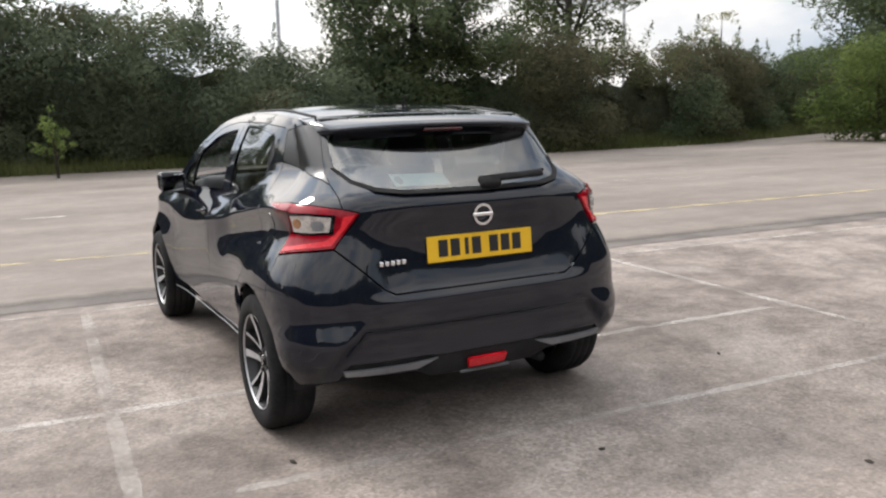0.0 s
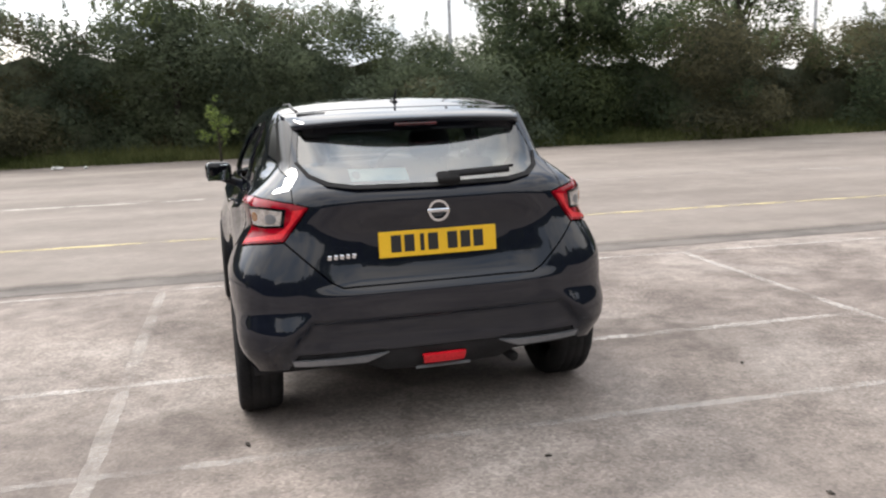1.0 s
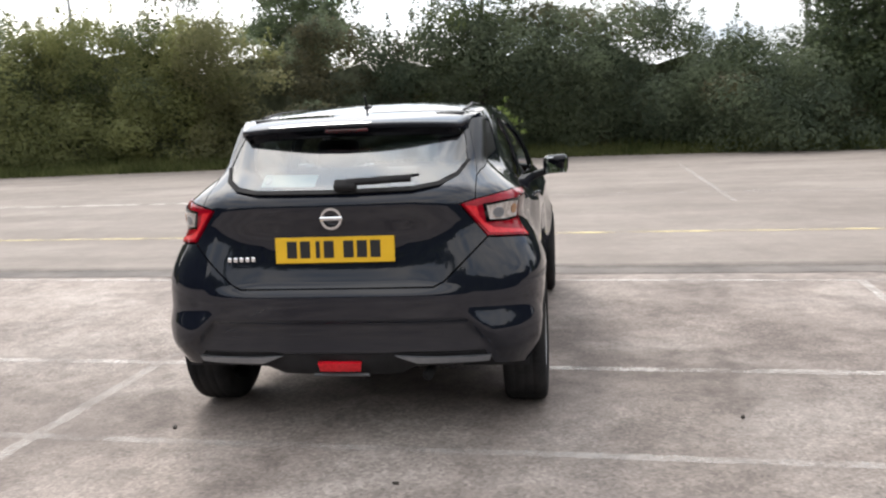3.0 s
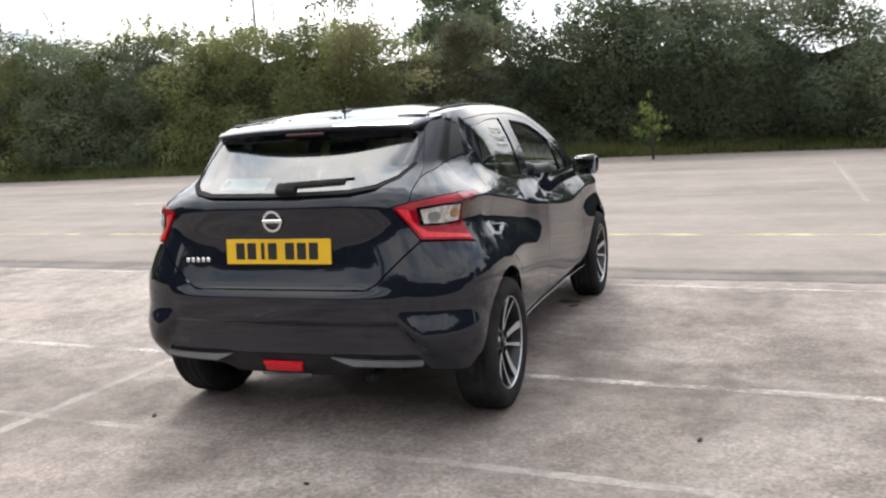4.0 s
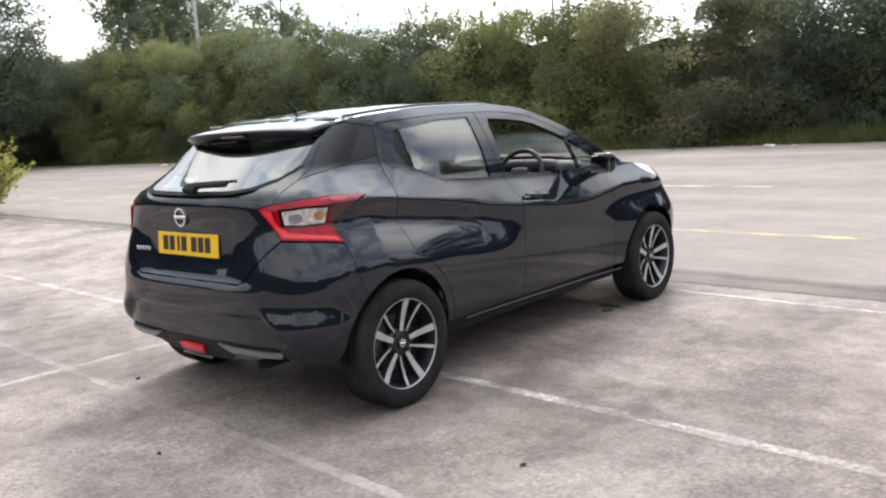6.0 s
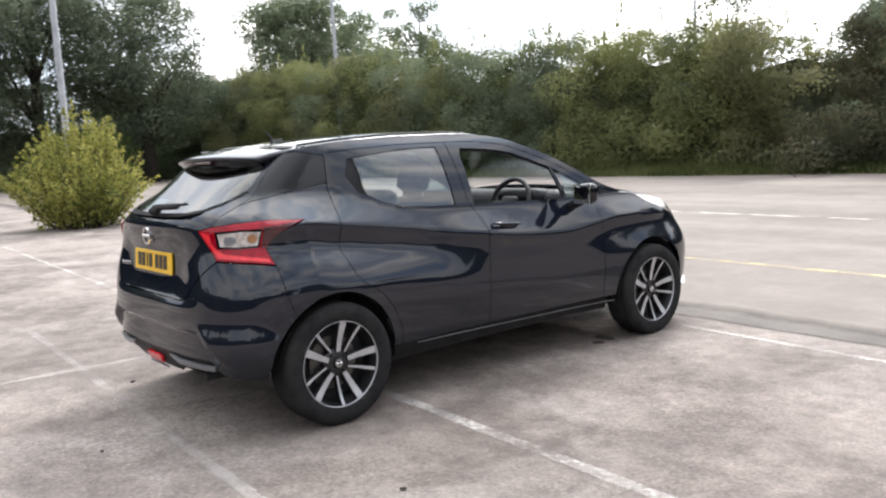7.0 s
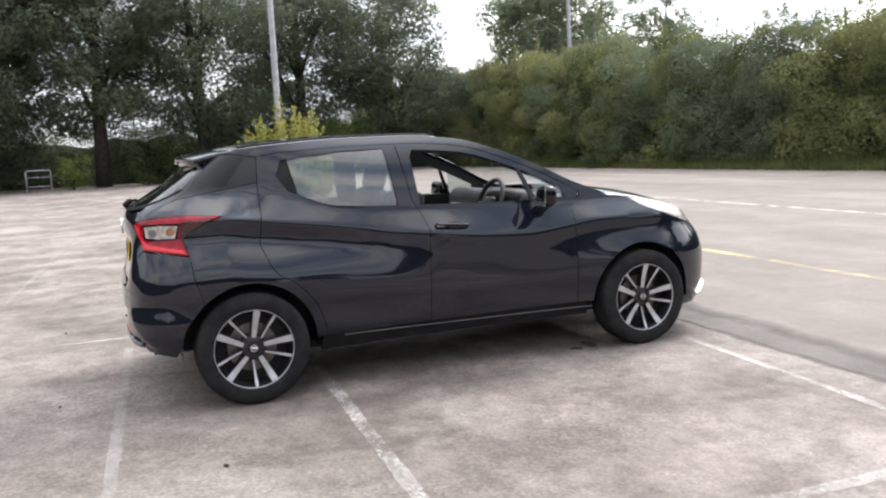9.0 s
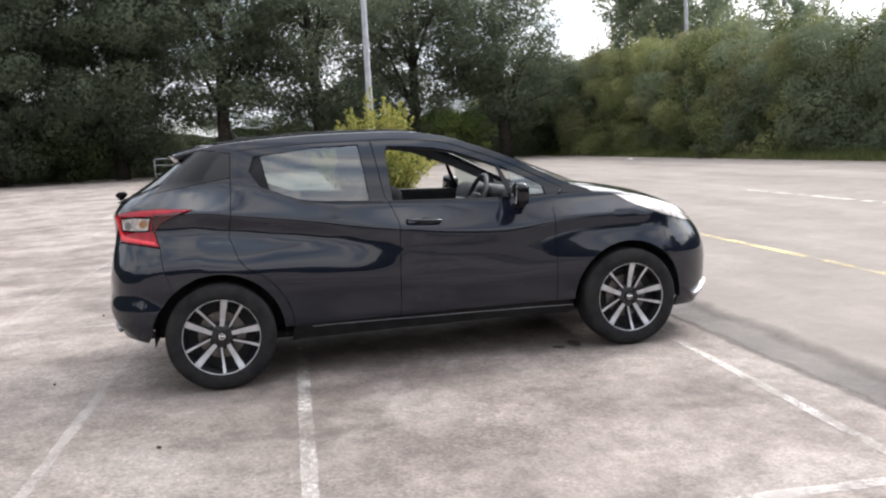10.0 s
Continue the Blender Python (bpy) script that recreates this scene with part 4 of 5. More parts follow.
def skin(v, z):
    v, z = np.asarray(v, float), np.asarray(z, float)
    sign, w = np.where(v < 0, -1.0, 1.0), np.abs(v)
    b, n = TAIL_B(z), TAIL_N(z)
    yc = TAIL(z) + b
    u = w + yc - TAIL_LEN
    al = np.clip(w / TAIL_LEN, 0, 1) * math.pi / 2
    s, c = np.sin(al), np.cos(al)
    r = (s ** n + c ** n) ** (-1 / n)
    be = np.clip((u - NOSE_Y) / NOSE_LEN, 0, 1) * math.pi / 2
    sf, cf = np.sin(be), np.cos(be)
    rf = (sf ** NOSE_N + cf ** NOSE_N) ** (-1 / NOSE_N)
    ys = np.clip(u, -0.7, NOSE_Y)
    x = np.where(w < TAIL_LEN, side_x(yc, z) * r * s, np.where(u > NOSE_Y, side_x(NOSE_Y, z) * rf * cf, side_x(ys, z)))
    y = np.where(w < TAIL_LEN, yc - b * r * c + GATE_DISH(z) * (1 - step(0.30, 0.60, np.abs(x))), np.where(u > NOSE_Y, NOSE_Y + (NOSE(z) - NOSE_Y) * rf * sf, ys))
    # the bumper's lower edge steps out: a wide ledge that rises to horns at the corners, round a sunk middle panel
    half = 0.568 + 0.80 * (0.54 - z)
    corner = step(half - 0.04, half + 0.05, x)
    top = 0.580 - 0.085 * step(0.76, 1.06, w)
    rise = (top - z) / (top - 0.480)
    low = (1 - step(0.80, 1.06, w)) * step(-0.25, 1.10, rise) * step(0.31, 0.43, z)
    horn = (0.004 + 0.031 * corner) * low
    sunk = 0.014 * (w < TAIL_LEN) * (1 - step(0.526, 0.546, z)) * step(0.385, 0.475, z) * (1 - step(half - 0.025, half + 0.005, x))
    y = y - horn * (1 - 0.35 * step(0.60, 0.80, x)) + sunk
    x = x + 0.55 * horn * step(0.58, 0.76, x)
    return np.stack([sign * x, y, z], -1)


def skin_normal(v, z):
    e = 0.004
    a = skin(v + e, z) - skin(v - e, z)
    b = skin(v, z + e) - skin(v, z - e)
    n = np.cross(a, b)
    return n / np.maximum(np.linalg.norm(n, axis=-1, keepdims=True), 1e-9)


def at(kind, c, z):
    """(v, z) of the point of the skin at height z: 'x' on the tail, 'y' on the flank, 'f' on the nose (by x)."""
    b, n = float(TAIL_B(z)), float(TAIL_N(z))
    yc = float(TAIL(z)) + b
    if kind == "x":
        q = min(0.998, (abs(c) / float(side_x(yc, z)))) ** n
        return (math.copysign(math.atan((q / (1 - q)) ** (1 / n)) / (math.pi / 2) * TAIL_LEN, c), z)
    off = TAIL_LEN - yc
    if kind == "f":
        q = min(0.998, abs(c) / float(side_x(NOSE_Y, z))) ** NOSE_N
        t = math.atan(((1 - q) / max(q, 1e-6)) ** (1 / NOSE_N))
        return (NOSE_Y + t / (math.pi / 2) * NOSE_LEN + off, z)
    if c > NOSE_Y:
        q = min(0.998, (c - NOSE_Y) / (float(NOSE(z)) - NOSE_Y)) ** NOSE_N
        return (NOSE_Y + math.atan((q / (1 - q)) ** (1 / NOSE_N)) / (math.pi / 2) * NOSE_LEN + off, z)
    if c < yc:
        w = min(0.998, (yc - c) / b) ** n
        return (math.atan(((1 - w) / max(w, 1e-6)) ** (1 / n)) / (math.pi / 2) * TAIL_LEN, z)
    return (c + off, z)


def outline(specs, fine=0.03, closed=True):
    """Points along a line of specs, close enough to follow the skin."""
    out = []
    seq = list(specs)
    pairs = list(zip(seq, seq[1:] + seq[:1])) if closed else list(zip(seq, seq[1:]))
    for (k0, c0, z0), (k1, c1, z1) in pairs:
        d = math.hypot(c1 - c0, z1 - z0) if k0 == k1 else 0.3
        n = max(1, int(d / fine))
        a, b = at(k0, c0, z0), at(k1, c1, z1)
        for i in range(n):
            t = i / n
            out.append(at(k0, c0 + (c1 - c0) * t, z0 + (z1 - z0) * t) if k0 == k1 else (a[0] + (b[0] - a[0]) * t, a[1] + (b[1] - a[1]) * t))
    if not closed:
        out.append(at(*seq[-1]))
    return out


def area2(p):
    return sum(a[0] * b[1] - b[0] * a[1] for a, b in zip(p, p[1:] + p[:1]))


def inset(p, d):
    """Moves a closed outline inward by d."""
    p = [q for k, q in enumerate(p) if math.hypot(q[0] - p[k - 1][0], q[1] - p[k - 1][1]) > 1e-5]
    if area2(p) < 0:
        p = p[::-1]
    out = []
    for k, q in enumerate(p):
        a, b = Vector(p[k - 1]), Vector(p[(k + 1) % len(p)])
        e0, e1 = (Vector(q) - a).normalized(), (b - Vector(q)).normalized()
        n = Vector((-(e0.y + e1.y), e0.x + e1.x))
        n = n.normalized() if n.length > 1e-6 else Vector((-e0.y, e0.x))
        k2 = max(0.5, n.dot(Vector((-e0.y, e0.x))))
        out.append((q[0] + n.x * d / k2, q[1] + n.y * d / k2))
    return out


def inside(pts, poly):
    """Which of the points lie in the polygon."""
    x, y = pts[:, 0], pts[:, 1]
    hit = np.zeros(len(pts), bool)
    px, py = np.array([q[0] for q in poly]), np.array([q[1] for q in poly])
    qx, qy = np.roll(px, -1), np.roll(py, -1)
    for ax, ay, bx, by in zip(px, py, qx, qy):
        if ay == by:
            continue
        c = ((ay > y) != (by > y)) & (x < (bx - ax) * (y - ay) / (by - ay) + ax)
        hit ^= c
    return hit


def panel_mesh(name, specs, mat, holes=(), gap=0.0019, fold=0.016, lift=0.0, cell=0.045, mirror=False, ready=False):
    """A body panel: a piece of the skin inside an outline, with its edges turned in."""
    loops = [inset(outline(specs) if not ready else list(specs), gap)]
    for h in holes:
        loops.append(inset(outline(h), -gap))
    pts, edges = [], []
    for lp in loops:
        s = len(pts)
        pts += lp
        edges += [(s + i, s + (i + 1) % len(lp)) for i in range(len(lp))]
    arr = np.array(loops[0])
    lo, hi = arr.min(0), arr.max(0)
    gx, gz = np.meshgrid(np.arange(lo[0], hi[0], cell), np.arange(lo[1], hi[1], cell))
    gx = gx + (np.arange(gx.shape[0]) % 2)[:, None] * cell * 0.5
    g = np.stack([gx.ravel(), gz.ravel()], 1)
    ok = inside(g, loops[0])
    for lp in loops[1:]:
        ok &= ~inside(g, lp)
    g = g[ok]
    if cell < 0.045:
        # finer rows along the crease, so that it stays a clean line
        near = np.abs(g[:, 1] - CREASE(g[:, 0] - TAIL_LEN - 0.09)) < 0.026
        g = g[~near]
        rows_of = np.array([at("y", y, float(CREASE(y)) + d) for y in np.arange(-0.30, 2.46, 0.024) for d in (-0.022, -0.013, -0.006, -0.002, 0.002, 0.006, 0.013, 0.022)])
        ok = inside(rows_of, loops[0])
        for lp in loops[1:]:
            ok &= ~inside(rows_of, lp)
        g = np.concatenate([g, rows_of[ok]])
    allb = np.array(pts)
    if len(g):
        d = np.min(np.hypot(g[:, None, 0] - allb[None, :, 0], g[:, None, 1] - allb[None, :, 1]), 1)
        g = g[d > min(cell * 0.35, 0.006)]
    v2, _, f2, _, _, _ = geometry.delaunay_2d_cdt([Vector(p) for p in pts] + [Vector(p) for p in g], edges, [], 0, 1e-6)
    v2 = np.array([tuple(v) for v in v2])
    f2 = np.array([tuple(f) for f in f2 if len(f) == 3])
    cen = v2[f2].mean(1)
    ok = inside(cen, loops[0])
    for lp in loops[1:]:
        ok &= ~inside(cen, lp)
    f2 = f2[ok]
    co, no = skin(v2[:, 0], v2[:, 1]), skin_normal(v2[:, 0], v2[:, 1])
    co = co + no * lift
    verts, norms, faces = [tuple(c) for c in co], [tuple(n) for n in no], [tuple(int(i) for i in f) for f in f2]
    for li, lp in enumerate(loops):
        q = np.array(lp)
        c3, n3 = skin(q[:, 0], q[:, 1]), skin_normal(q[:, 0], q[:, 1])
        c3 = c3 + n3 * lift
        tang = np.roll(c3, -1, 0) - np.roll(c3, 1, 0)
        side = np.cross(tang, n3)
        side /= np.maximum(np.linalg.norm(side, axis=1, keepdims=True), 1e-9)
        s, m = len(verts), len(lp)
        verts += [tuple(c) for c in c3] + [tuple(c) for c in c3 - n3 * fold]
        norms += [tuple(c) for c in side] * 2
        faces += [(s + i, s + m + i, s + m + (i + 1) % m, s + (i + 1) % m) for i in range(m)]
    if mirror:
        verts = [(-a, b, c) for a, b, c in verts]
        norms = [(-a, b, c) for a, b, c in norms]
        faces = [f[::-1] for f in faces]
    me = bpy.data.meshes.new(name)
    me.from_pydata(verts, [], faces)
    me.update()
    for p in me.polygons:
        p.use_smooth = True
    me.normals_split_custom_set_from_vertices(norms)
    me.materials.append(mat)
    return me


def panel(name, specs, mat, parent, label="", both=False, **kw):
    """Links a panel; both: also its mirror image on the other side. Returns the right one, or the pair."""
    a = part(name, panel_mesh(name, specs, mat, **kw), None, parent if not isinstance(parent, tuple) else parent[0], label)
    if not both:
        return a
    b = part(name, panel_mesh(name, specs, mat, mirror=True, **kw), None, parent if not isinstance(parent, tuple) else parent[1], label)
    return a, b


def arch(cy, r, a0, a1, n=18):
    return [("y", cy + r * math.cos(radians(a0 + (a1 - a0) * k / n)), 0.31 + r * math.sin(radians(a0 + (a1 - a0) * k / n))) for k in range(n + 1)]


def ys(*pairs):
    return [("y", y, z) for y, z in pairs]


def xs_(*pairs):
    return [("x", x, z) for x, z in pairs]


def rail_line(y0, y1, drop, n=14):
    return [("y", y0 + (y1 - y0) * k / n, float(RAIL(y0 + (y1 - y0) * k / n)) - drop) for k in range(n + 1)]


car = thing("hatchback_car", "glossy black five-door hatchback parked across worn bay lines", "car", pose(0.010, -0.010, 0, 0, 0, 2.9))

# lines that neighbouring panels share
LAMP_TOP = [("x", 0.535, 1.020), ("x", 0.600, 1.036), ("y", -0.42, 1.049), ("y", -0.28, 1.054), ("y", -0.10, 1.040)]
LAMP_LOW = [("y", -0.10, 1.040), ("y", -0.20, 1.010), ("y", -0.275, 0.975), ("y", -0.318, 0.928), ("y", -0.292, 0.840)]
LAMP_BOT = [("y", -0.292, 0.840), ("y", -0.38, 0.856), ("x", 0.645, 0.876)]
GATE_LOW = [("x", 0.645, 0.876), ("x", 0.465, 0.705), ("x", 0.420, 0.682)]
GATE_HIGH = [("x", 0.600, 1.036), ("x", 0.594, 1.125), ("x", 0.576, 1.200), ("x", 0.553, 1.290), ("x", 0.528, 1.365)]
PILLAR_LOW = [("x", 0.594, 1.125), ("y", -0.30, 1.142), ("y", 0.115, 1.205)]
REAR_DOOR_BACK = ys((0.115, 1.205), (0.105, 1.02), (0.085, 0.87), (0.13, 0.745)) + arch(0, 0.42, 66, 2, 10)
DOORS = ys((1.055, 0.325), (1.062, 0.60), (1.075, 0.88), (1.045, 0.97), (1.005, 1.05), (0.955, 1.37))
DOOR_FRONT = ys((2.045, 0.325), (2.05, 0.60), (2.05, 0.90), (2.085, 0.975))
SPLIT_BUMPER = ys((-0.292, 0.840), (-0.28, 0.72), (-0.235, 0.585))


def whole(half):
    """The closed outline of a right half, from the middle round and back to the middle, and of its mirror image."""
    r = outline(half, 0.03, closed=False)
    return r + [(-v, z) for v, z in r[::-1]]


def flip(specs):
    return list(specs)[::-1]


def left_of(specs):
    return [(k, -c, z) for k, c, z in specs]


# tailgate with its window
gate_half = GATE_LOW[::-1] + [("x", 0.535, 1.020)] + GATE_HIGH
gate = gate_half + left_of(flip(gate_half))
glass_half = xs_((0.0, 1.092), (0.34, 1.096), (0.44, 1.110), (0.510, 1.142), (0.546, 1.190), (0.536, 1.26), (0.508, 1.352))
rear_hole = glass_half + left_of(flip(glass_half))[:-1]
tailgate = panel("tailgate", gate, PAINT, car, holes=[rear_hole], cell=0.03)
rear_window = panel("rear_window", rear_hole, REAR_GLASS, tailgate, "tinted heated rear window", gap=0.001, fold=0.004, lift=-0.003, cell=0.05)
rear_window.visible_shadow = False
seal_in = xs_((0.0, 1.092), (0.34, 1.096), (0.44, 1.110), (0.510, 1.142), (0.546, 1.190))
seal_out = xs_((0.0, 1.078), (0.34, 1.082), (0.45, 1.096), (0.522, 1.130), (0.560, 1.186))
panel("window_seal", seal_out + flip(seal_in)[:-1] + left_of(seal_in) + left_of(flip(seal_out))[:-1], RUBBER, tailgate, "black rubber window seal", gap=0.0, fold=0.004, lift=0.003, cell=0.05)

# tail lamps: red arrow shaped housings with a clear inset
lamp = LAMP_TOP[:-1] + LAMP_LOW[:-1] + LAMP_BOT
lamps = panel("tail_light", lamp, RED, car, "arrow-shaped red tail light with a clear inset", both=True, gap=0.004, fold=0.03, lift=0.006, cell=0.03)
clear = [("x", 0.640, 1.003), ("y", -0.42, 1.010), ("y", -0.335, 1.006), ("y", -0.352, 0.940), ("y", -0.43, 0.938), ("x", 0.650, 0.944)]
guide = [("x", 0.556, 1.012), ("x", 0.650, 0.888), ("y", -0.38, 0.867), ("y", -0.312, 0.853), ("y", -0.318, 0.872), ("y", -0.39, 0.886), ("x", 0.668, 0.908), ("x", 0.632, 0.934), ("x", 0.612, 0.962), ("x", 0.600, 1.006)]
panel("light_guide", guide, RED_GLOW, lamps, "bright red light guide", both=True, gap=0.0, fold=0.004, lift=0.009, cell=0.02)
frame_of = [("x", 0.626, 1.012), ("y", -0.42, 1.019), ("y", -0.325, 1.017), ("y", -0.347, 0.930), ("y", -0.43, 0.928), ("x", 0.638, 0.935)]
panel("lens_surround", frame_of, GLOSS_BLACK, lamps, "black surround of the clear lens", both=True, gap=0.0, fold=0.004, lift=0.008, cell=0.03)
lenses = panel("clear_lens", clear, LAMP_CLEAR, lamps, "clear indicator and reversing lens", both=True, gap=0.0, fold=0.006, lift=0.011, cell=0.03)
for name, cy, cz, rad, mat, label in (("indicator_bulb", -0.372, 0.976, 0.021, AMBER, "amber indicator bulb cover"), ("reversing_bulb", -0.455, 0.970, 0.022, SILVER, "silver reversing light reflector")):
    ring = [("y", cy + rad * math.cos(a), cz + rad * math.sin(a)) for a in [2 * math.pi * k / 14 for k in range(14)]]
    panel(name, ring, mat, lenses, label, both=True, gap=0.0, fold=0.004, lift=0.013, cell=0.02)
arm = [("y", -0.318, 1.022), ("y", -0.21, 1.027), ("y", -0.150, 1.031), ("y", -0.20, 1.014), ("y", -0.274, 0.977), ("y", -0.314, 0.930), ("y", -0.336, 0.925)]
panel("smoked_lens", arm, RED_DARK, lamps, "smoked dark red lens arm", both=True, gap=0.0, fold=0.005, lift=0.009, cell=0.03)

# rear quarters, pillars, doors, sills, wings
quarter = flip(LAMP_TOP[1:]) + GATE_HIGH[1:2] + PILLAR_LOW[1:] + REAR_DOOR_BACK[1:] + arch(0, 0.362, 2, 131, 26) + flip(SPLIT_BUMPER)[1:] + flip(LAMP_LOW)[1:-1]
panel("rear_quarter", quarter, PAINT, car, both=True, cell=0.035)
pillar = PILLAR_LOW[::-1] + GATE_HIGH[2:] + [("y", -0.02, 1.372), ("y", 0.125, 1.345)]
panel("rear_pillar", pillar, SATIN_BLACK, car, "satin black rear pillar panel", both=True, cell=0.035)
drop = 0.046
rear_glass_hole = ys((0.285, 1.143), (0.40, 1.095), (0.55, 1.040), (0.915, 1.014), (0.875, 1.356), (0.60, 1.352), (0.255, 1.318), (0.225, 1.235))
rear_door = REAR_DOOR_BACK + DOORS[:-1] + [("y", 0.955, float(RAIL(0.955)) - drop)] + rail_line(0.90, 0.125, drop, 10)
rear_doors = panel("rear_door", rear_door, PAINT, car, both=True, holes=[rear_glass_hole], cell=0.04)
notch_at = 0.332
pane = ys((notch_at, 1.126), (0.40, 1.095), (0.55, 1.040), (0.915, 1.014), (0.875, 1.356), (0.60, 1.352), (notch_at - 0.04, 1.325))
for ob in panel("door_window", pane, GLASS, rear_doors, "tinted side window", both=True, gap=0.001, fold=0.004, lift=-0.006, cell=0.06):
    ob.visible_shadow = False
nib = ys((0.285, 1.143), (notch_at, 1.126), (notch_at - 0.04, 1.325), (0.255, 1.318), (0.225, 1.235))
panel("hidden_handle", nib, PLASTIC, rear_doors, "black hidden door handle behind the window", both=True, gap=0.0, fold=0.01, lift=-0.012, cell=0.04)
front_glass_hole = ys((1.055, 1.009), (1.45, 0.995), (1.80, 0.984), (2.02, 0.994)) + [("y", y, float(RAIL(y)) - 0.088) for y in (2.00, 1.90, 1.75, 1.60, 1.45, 1.35, 1.25, 1.15)] + ys((1.055, 1.340), (1.035, 1.30))
front_door = DOOR_FRONT[::-1][1:] + DOORS[:-1] + [("y", 0.955, float(RAIL(0.955)) - drop)] + rail_line(1.0, 2.13, drop, 16)
front_doors = panel("front_door", front_door, PAINT, car, both=True, holes=[front_glass_hole], cell=0.04)
bar_y = 1.79
tri = ys((bar_y + 0.03, 0.995), (2.015, 1.002)) + [("y", y, float(RAIL(y)) - 0.090) for y in (2.00, 1.93, 1.86, 1.79)]
for ob in panel("quarter_light", tri, GLASS, front_doors, "small fixed triangular window", both=True, gap=0.001, fold=0.004, lift=-0.006, cell=0.06):
    ob.visible_shadow = False
panel("division_bar", ys((bar_y - 0.005, 0.994), (bar_y + 0.032, 0.994)) + [("y", bar_y - 0.05, float(RAIL(bar_y - 0.05)) - 0.088), ("y", bar_y - 0.078, float(RAIL(bar_y - 0.078)) - 0.088)], GLOSS_BLACK, front_doors, both=True, gap=0.0, fold=0.012, lift=-0.002, cell=0.05)
for pair, line in ((rear_doors, [("y", 0.50, 1.046), ("y", 0.55, 1.034), ("y", 0.92, 1.010), ("y", 1.00, 1.006)]), (front_doors, ys((1.02, 1.005), (1.45, 0.990), (1.80, 0.979), (2.04, 0.988)))):
    strip = line + [(k, c, z + 0.011) for k, c, z in flip(line)]
    panel("waist_strip", strip, GLOSS_BLACK, pair, "black rubber waist strip", both=True, gap=0.0, fold=0.006, lift=0.004, cell=0.05)
sill = ys((0.405, 0.205), (2.16, 0.205), (2.16, 0.320), (0.42, 0.320))
panel("sill", sill, PLASTIC, car, both=True, lift=-0.055, cell=0.05)
strip = ys((0.52, 0.315), (2.15, 0.293), (2.15, 0.2965), (0.52, 0.3185))
panel("sill_strip", strip, SILVER, car, "thin silver sill strip", both=True, gap=0.0, fold=0.004, lift=0.012, cell=0.06)
HOOD_EDGE = ys((2.12, 0.990), (2.30, 0.990), (2.45, 0.974), (2.60, 0.950), (2.75, 0.915), (2.91, 0.866), (3.02, 0.822)) + [("f", 0.40, 0.800), ("f", 0.0, 0.80)]
LIGHT_LOW = ys((2.49, 0.955), (2.58, 0.895), (2.78, 0.822), (2.99, 0.757)) + [("f", 0.42, 0.715)]
wing = arch(2.525, 0.362, 178, 42, 26)[::1] + ys((2.78, 0.822), (2.58, 0.895), (2.49, 0.955), (2.45, 0.972), (2.30, 0.990), (2.12, 0.990)) + flip(DOOR_FRONT) + ys((2.10, 0.325))
panel("front_wing", wing, PAINT, car, both=True, cell=0.035)
light = LIGHT_LOW + [("f", 0.40, 0.795)] + flip(HOOD_EDGE[2:7])
head = panel("headlight", light, LAMP_CLEAR, car, "swept-back clear headlight", both=True, gap=0.004, fold=0.02, lift=0.002, cell=0.04)
bump = LIGHT_LOW[2:] + [("f", 0.42, 0.66), ("f", 0.02, 0.62), ("f", 0.02, 0.19), ("f", 0.60, 0.19)] + ys((2.86, 0.205)) + arch(2.525, 0.362, -14, 42, 12)
panel("front_bumper", bump, PAINT, car, both=True, cell=0.05)
panel("grille", [("f", 0.42, 0.715), ("f", 0.42, 0.66), ("f", 0.02, 0.62), ("f", 0.02, 0.785), ("f", 0.40, 0.795)], GLOSS_BLACK, car, "gloss black grille", both=True, gap=0.002, lift=-0.01, cell=0.05)
panel("fog_trim", [("y", 3.02, 0.268), ("f", 0.56, 0.262), ("f", 0.47, 0.276), ("f", 0.46, 0.322), ("f", 0.60, 0.322)], ALLOY, car, "silver fog light trim", both=True, gap=0.0, fold=0.02, lift=0.020, cell=0.05)

# rear bumper, its black lower part, trims and reflector
bumper_half = [("x", 0.420, 0.680), ("x", 0.465, 0.703), ("x", 0.645, 0.874)] + flip(LAMP_BOT)[1:] + SPLIT_BUMPER[1:] + arch(0, 0.362, 131, 172, 10) + [("y", -0.40, 0.300), ("x", 0.66, 0.330), ("x", 0.62, 0.400), ("x", 0.28, 0.405), ("x", 0.24, 0.398)]
rear_bumper = panel("rear_bumper", whole(bumper_half), PAINT, car, ready=True, gap=0.003, cell=0.018)
insert_half = [("x", 0.24, 0.396), ("x", 0.28, 0.402), ("x", 0.62, 0.397), ("x", 0.655, 0.348), ("x", 0.60, 0.338), ("x", 0.33, 0.332), ("x", 0.26, 0.292), ("x", 0.15, 0.287)]
insert = panel("bumper_insert", insert_half[::-1] + left_of(insert_half), PLASTIC, car, "black plastic lower bumper", gap=0.001, lift=-0.008, cell=0.05)
trim = [("x", 0.245, 0.394), ("x", 0.34, 0.386), ("x", 0.645, 0.380), ("x", 0.635, 0.357), ("x", 0.34, 0.358)]
panel("bumper_trim", trim, SILVER, car, "satin silver bumper trim", both=True, gap=0.0, fold=0.012, lift=0.012, cell=0.05)
fog = xs_((-0.090, 0.323), (0.090, 0.323), (0.096, 0.362), (-0.096, 0.362))
panel("rear_fog_light", fog, RED_GLOW, insert, "bright red rear fog light", gap=0.0, fold=0.015, lift=0.012, cell=0.04)
panel("fog_lip", xs_((-0.125, 0.300), (0.125, 0.300), (0.120, 0.307), (-0.120, 0.307)), SILVER, insert, gap=0.0, fold=0.01, lift=0.014, cell=0.05)
